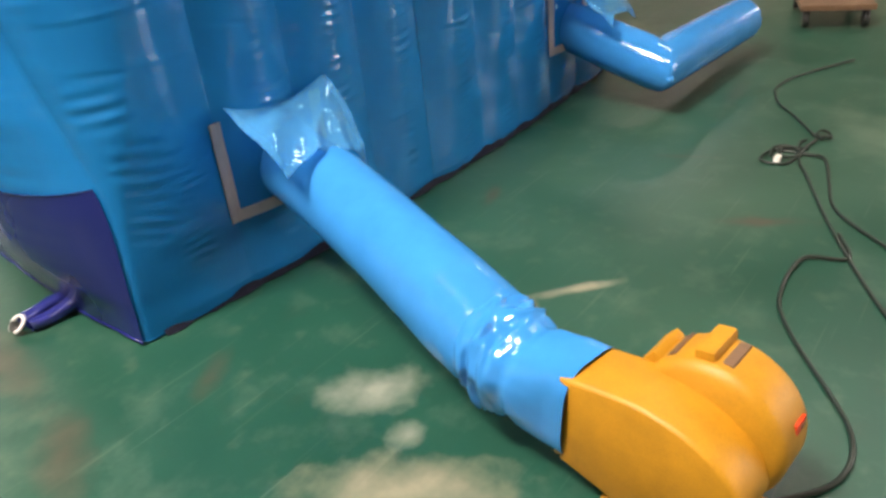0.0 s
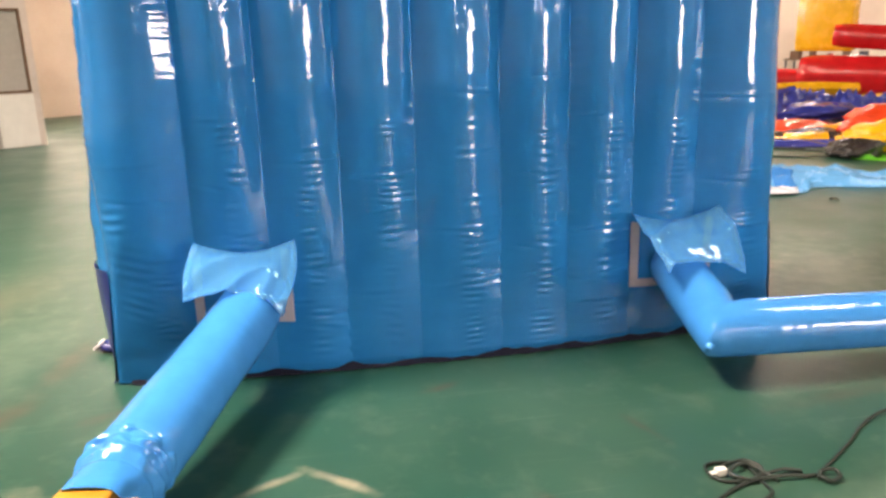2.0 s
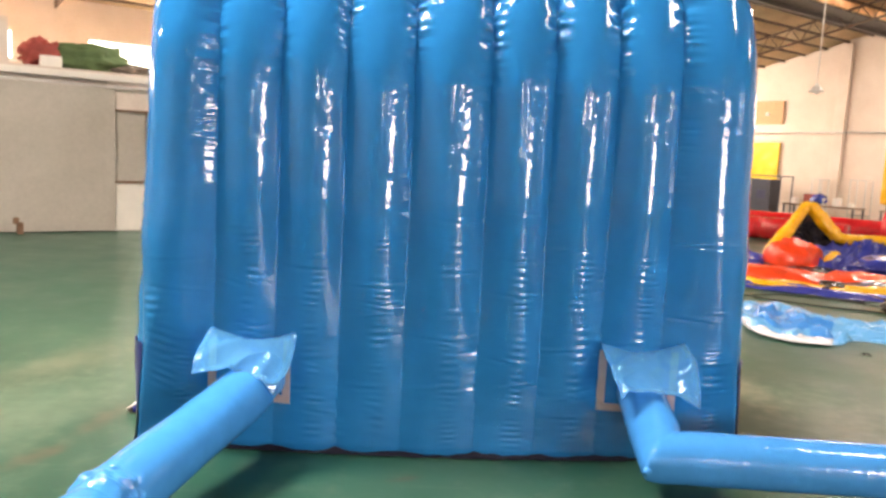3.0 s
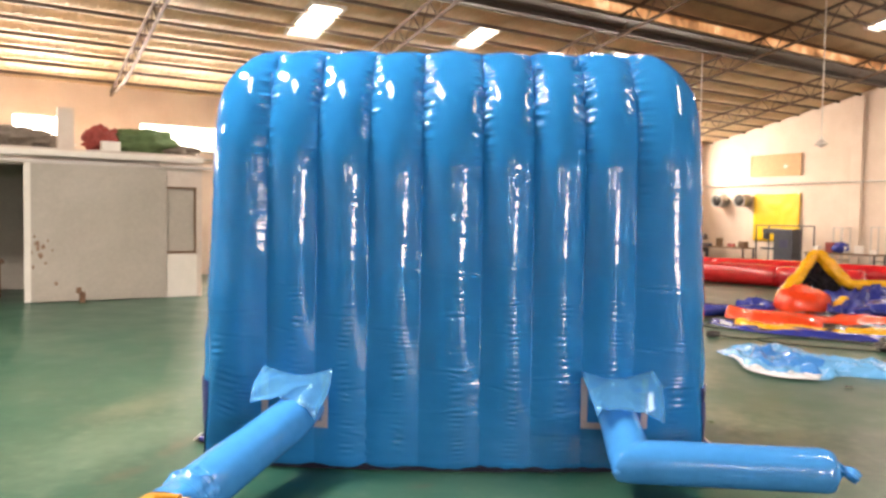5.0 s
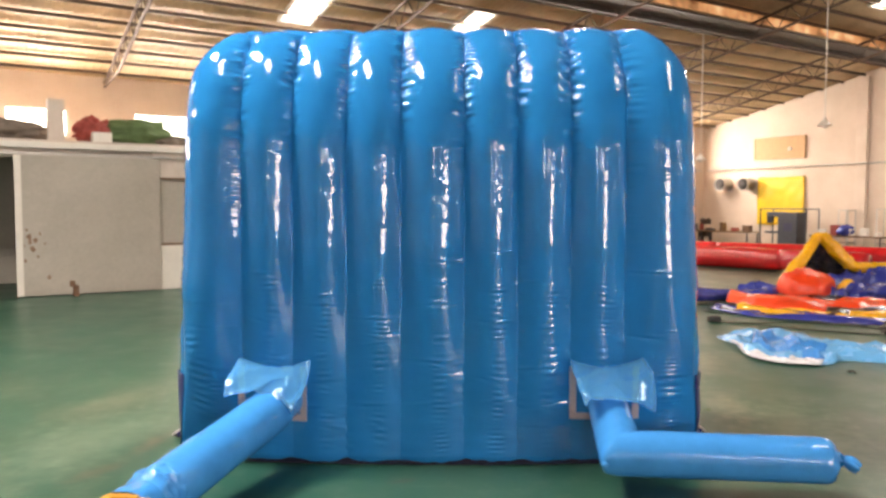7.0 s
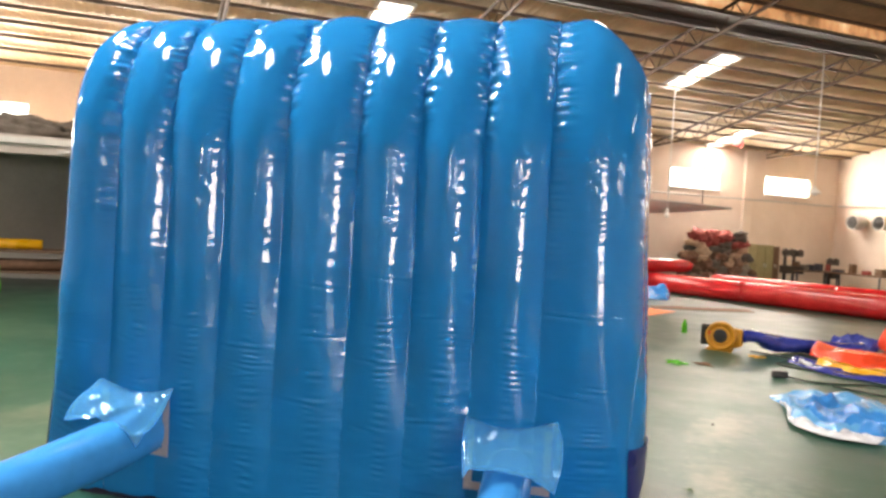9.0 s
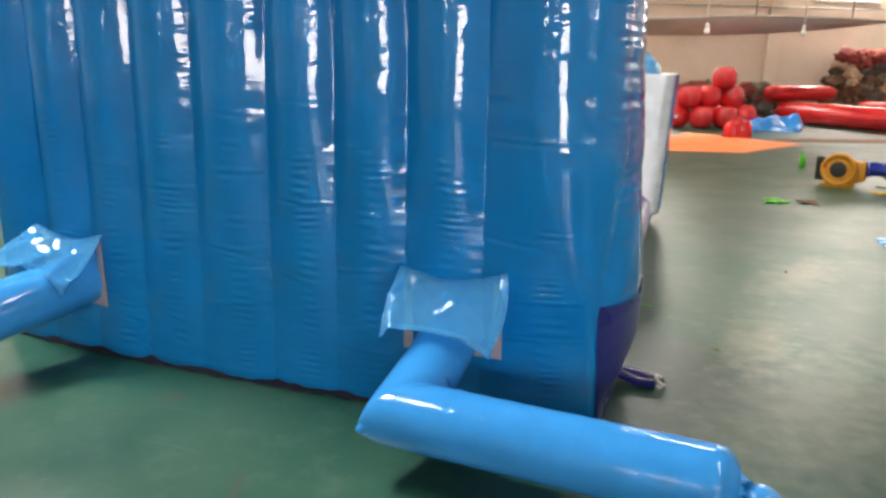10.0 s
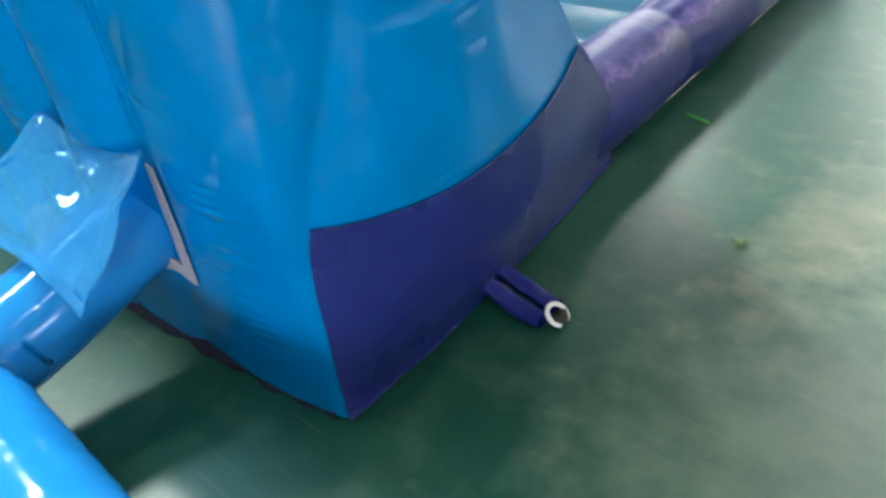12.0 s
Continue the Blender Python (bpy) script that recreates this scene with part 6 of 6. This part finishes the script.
def press_stand(at, h, label):
    """A small upright workshop machine: foot, column, head with a wheel."""
    ob = thing("press_stand", at, label, "machine", "small machines by the wall")
    part("foot", boxes(((0, 0, 0.05), (0.42, 0.42, 0.10), 0.02)), "fascia", ob, smooth=False)
    part("table", boxes(((0, -0.05, h * 0.50), (0.40, 0.38, 0.30), 0.02)), "fascia", ob, smooth=False)
    part("column", sweep([Vector((0, 0.08, 0.1)), Vector((0, 0.08, h))], 0.06, 12), "fascia", ob)
    head = part("head", boxes(((0, -0.06, h - 0.16), (0.26, 0.40, 0.24), 0.04)), "fascia", ob, smooth=False)
    part("hand_wheel", lathe([(0.02, -0.02), (0.13, -0.015), (0.15, 0.0), (0.13, 0.015), (0.02, 0.02)], 18, at=Matrix.Translation((0.16, -0.06, h - 0.14)) @ Matrix.Rotation(radians(90), 4, "Y")), "dark_wood", head)
    return ob


for u, h in ((21.95, 1.62), (22.40, 1.60), (24.3, 1.32)):
    press_stand(hall(u, 17.45), h, "small dark upright press by the long wall")


def open_rack(at, w, d, h, label):
    """A frame of thin pale steel bars."""
    ob = thing("open_rack", at, label, "rack", "open racks")
    for x in (-w / 2, w / 2):
        for y in (-d / 2, d / 2):
            part("post", boxes(((x, y, h / 2), (0.035, 0.035, h))), "alu", ob, smooth=False)
    for z in (0.45, h - 0.02):
        for y in (-d / 2, d / 2):
            part("rail", boxes(((0, y, z), (w, 0.03, 0.03))), "alu", ob, smooth=False)
        for x in (-w / 2, w / 2):
            part("rail", boxes(((x, 0, z), (0.03, d, 0.03))), "alu", ob, smooth=False)
    part("board", boxes(((0, 0, 0.48), (w - 0.04, d - 0.04, 0.02))), "dark_wood", ob, smooth=False)
    return ob


open_rack(hall(24.95, 11.5, 0, -90), 0.35, 0.5, 1.70, "narrow open steel rack by the gable wall")
open_rack(hall(24.95, 10.0, 0, -90), 0.55, 0.5, 1.75, "open steel rack by the gable wall")
bm = bmesh.new()
blob(bm, (0, 0, 0.17), (0.32, 0.26, 0.24), 0.3, 2.0, 4.0, 3, 0.0)
solid("blue_bundle", bm, "royal", "round blue vinyl bundle on the work bench", "bundle", at=hall(23.6, 10.75, 0.79), smooth=True)

ob = thing("yellow_wall_sheet", hall(U1 - 0.05, 14.6, 1.07, -90), "bright yellow vinyl sheet hung on the gable wall", "sheet")
part("sheet", thick(surface(lambda a, b: (-1.06 + 2.12 * a, -0.02 - 0.03 * math.sin(a * 9) * (1 - b) + 0.02 * noise.noise(Vector((a * 6, b * 6, 0))), 1.98 * b - 0.03 * math.sin(math.pi * a) * b), 30, 20), 0.006), "yellow_sheet", ob)
for k in (-1, 0, 1):
    part("hook", boxes(((k * 1.0, -0.03, 1.97), (0.05, 0.06, 0.05), 0.006)), "alu", ob, smooth=False)
for v in (17.22, 16.07):
    ob = thing("wall_duct", hall(U1, v, 2.77, -90), "round metal duct stub with a dark mouth", "duct", "duct stubs")
    part("pipe", lathe([(0.25, 0.0), (0.27, 0.02), (0.27, 0.52), (0.29, 0.52), (0.29, 0.56), (0.25, 0.56), (0.24, 0.4)], 28, at=Matrix.Rotation(radians(90), 4, "X")), "alu", ob)
    # black disc closes the pipe and paints in its dark inside
    part("mouth", lathe([(0.001, 0), (0.245, 0), (0.245, 0.01), (0.001, 0.012)], 24, at=Matrix.Translation((0, -0.5, 0)) @ Matrix.Rotation(radians(90), 4, "X")), "black_plastic", ob, "black disc for the shade in the open duct")
ob = thing("wall_board", hall(U1 - 0.03, 14.72, 3.80, -90), "tan boarded-up opening high on the gable wall", "board")
part("board", boxes(((0, 0, 0.42), (2.25, 0.05, 0.82), 0.006)), "wood", ob, smooth=False)
part("frame", boxes(((-1.14, -0.01, 0.42), (0.05, 0.07, 0.88)), ((1.14, -0.01, 0.42), (0.05, 0.07, 0.88)), ((0, -0.01, 0.855), (2.24, 0.07, 0.05)), ((0, -0.01, -0.015), (2.24, 0.07, 0.05))), "wood", ob, smooth=False)
part("lamp_knob", boxes(((0.5, -0.06, 0.36), (0.12, 0.08, 0.12), 0.03)), "bulb", ob, "pale knob", smooth=False)

# canopy and drop lamps
canopy = thing("canopy", hall(12.6, 15.2, 2.75), "grey-brown hanging canopy near the long wall", "canopy")
part("panel", thick(surface(lambda a, b: (-3.6 + 7.2 * a, -0.9 + 1.8 * b, 0.16 * math.sin(a * 2.6) - 0.35 * b * (1 - a)), 20, 10), 0.05), "door", canopy)
part("sagging_lining", surface(lambda a, b: (-3.55 + 7.1 * a, -0.88 + 1.76 * b, 0.16 * math.sin(a * 2.6) - 0.35 * b * (1 - a) - 0.055 - 0.30 * math.sin(math.pi * a) ** 0.7 * math.sin(math.pi * b) ** 0.6), 30, 16), "partition", canopy, "pinkish-grey sagging underside")
for du in (-3.0, 0.2, 3.2):
    part("cord", sweep([Vector((du, 0, 0)), Vector((du, 0, roof_z(15.2) - 2.75))], 0.012, 6), "steel", canopy)
solid("sheet_bag", boxes(((0, 0, 0.75), (0.55, 0.3, 1.5), 0.08)), "cloth_grey", "pale green bag hung from the roof", "bag", at=hall(11.15, 14.9, 3.3))


def drop_lamp(at, length, label):
    ob = thing("pendant_lamp", at, label, "lamp", "pendant lamps")
    part("cord", sweep([Vector((0, 0, 0.2)), Vector((0, 0, length))], 0.014, 8), "white", ob)
    part("socket", lathe([(0.03, 0.13), (0.045, 0.14), (0.045, 0.22), (0.02, 0.24)], 14), "white", ob)
    part("bulb", lathe([(0.015, -0.02), (0.06, 0.0), (0.075, 0.06), (0.05, 0.12), (0.03, 0.15)], 16), "bulb", ob, "pale glass bulb")
    return ob


for u, v, z in ((10.1, 13.0, 2.36), (12.7, 13.0, 2.36)):
    drop_lamp(hall(u, v, z), roof_z(v) - z, "bare bulb on a long white cord")
for u, v, z in ((15.0, 6.4, 3.75), (15.0, 10.1, 3.1)):
    ob = drop_lamp(hall(u, v, z), roof_z(v) - z - 0.3, "shaded bulb on a long pale rod")
    part("shade", lathe([(0.05, 0.16), (0.17, 0.05), (0.18, 0.04), (0.17, 0.045), (0.06, 0.17)], 18), "white", ob)

# goods near the store room
chest = thing("low_cabinet", hall(4.75, 11.95), "dark brown low cabinet against the white partition", "cabinet")
part("body", boxes(((0, 0, 0.39), (2.0, 0.55, 0.70), 0.01)), "dark_wood", chest, smooth=False)
part("top", boxes(((0, 0, 0.755), (2.06, 0.60, 0.035), 0.006)), "dark_wood", chest, smooth=False)
part("plinth", boxes(((0, 0.03, 0.02), (1.9, 0.45, 0.045))), "dark", chest, smooth=False)
for x in (-0.66, 0, 0.66):
    part("door", boxes(((x, -0.285, 0.39), (0.63, 0.02, 0.62), 0.004)), "dark_wood", chest, smooth=False)
solid("carton", boxes(((0, 0, 0.36), (1.5, 0.45, 0.72), 0.015)), "cloth_tan", "tan cardboard carton on the low cabinet", "carton", at=hall(4.75, 11.95, 0.775))
solid("orange_crate", boxes(((0, 0, 0.28), (1.55, 0.45, 0.56), 0.03)), "orange_red", "orange-red vinyl crate on top of the carton", "crate", at=hall(4.72, 11.95, 1.498))
for u, v, r, mat, lab in ((3.05, 11.45, (0.34, 0.28, 0.22), "cloth_red", "dull red sack on the floor"), (3.45, 11.75, (0.36, 0.3, 0.3), "cloth_brown", "brown sack on the floor"), (6.1, 11.5, (0.3, 0.26, 0.25), "orange_red", "orange-red sack on the floor")):
    bm = bmesh.new()
    blob(bm, (0, 0, r[2] * 0.9), r, 0.3, 2.0, u * 7, 3, 0.004)
    solid("sack", bm, mat, lab, "sack", "sacks by the partition", at=hall(u, v), smooth=True)
solid("red_tarp", thick(crumple(lambda a, b: (-0.8 + 1.6 * a, -0.5 + 1.0 * b, 0.02), 40, 28, 0.18, 1.6, 3.0, 0.01), 0.01), "red", "crumpled red vinyl on the floor", "sheet", at=hall(3.2, 11.3), smooth=True)
ob = thing("hand_cart", pose(3.6, -1.0, 0, 0, 0, 20), "low brown wooden dolly with an orange crate", "dolly")
part("deck", boxes(((0, 0, 0.16), (0.8, 0.5, 0.04), 0.006)), "dark_wood", ob, smooth=False)
for x in (-0.32, 0.32):
    for y in (-0.2, 0.2):
        part("wheel", lathe([(0.02, -0.02), (0.06, -0.02), (0.065, 0), (0.06, 0.02), (0.02, 0.02)], 14, at=Matrix.Translation((x, y, 0.068)) @ Matrix.Rotation(radians(90), 4, "X")), "black_plastic", ob)
        part("caster", boxes(((x, y, 0.12), (0.05, 0.05, 0.07))), "machine", ob, smooth=False)
# beside the store room's opening
ob = thing("white_board", hall(-3.62, 9.33, 0, -8), "white painted board standing on a low foot", "board")
part("panel", boxes(((0, 0, 0.86), (0.36, 0.05, 1.58), 0.008)), "white", ob, smooth=False)
part("foot", boxes(((0, 0, 0.035), (0.40, 0.34, 0.07), 0.01)), "white", ob, smooth=False)
bm = bmesh.new()
blob(bm, (0, 0, 0.42), (0.16, 0.16, 0.46), 0.35, 2.0, 9.0, 3, 0.0)
solid("green_sack", bm, "green", "tall bright green vinyl sack beside the white board", "sack", at=hall(-3.36, 9.95), smooth=True)
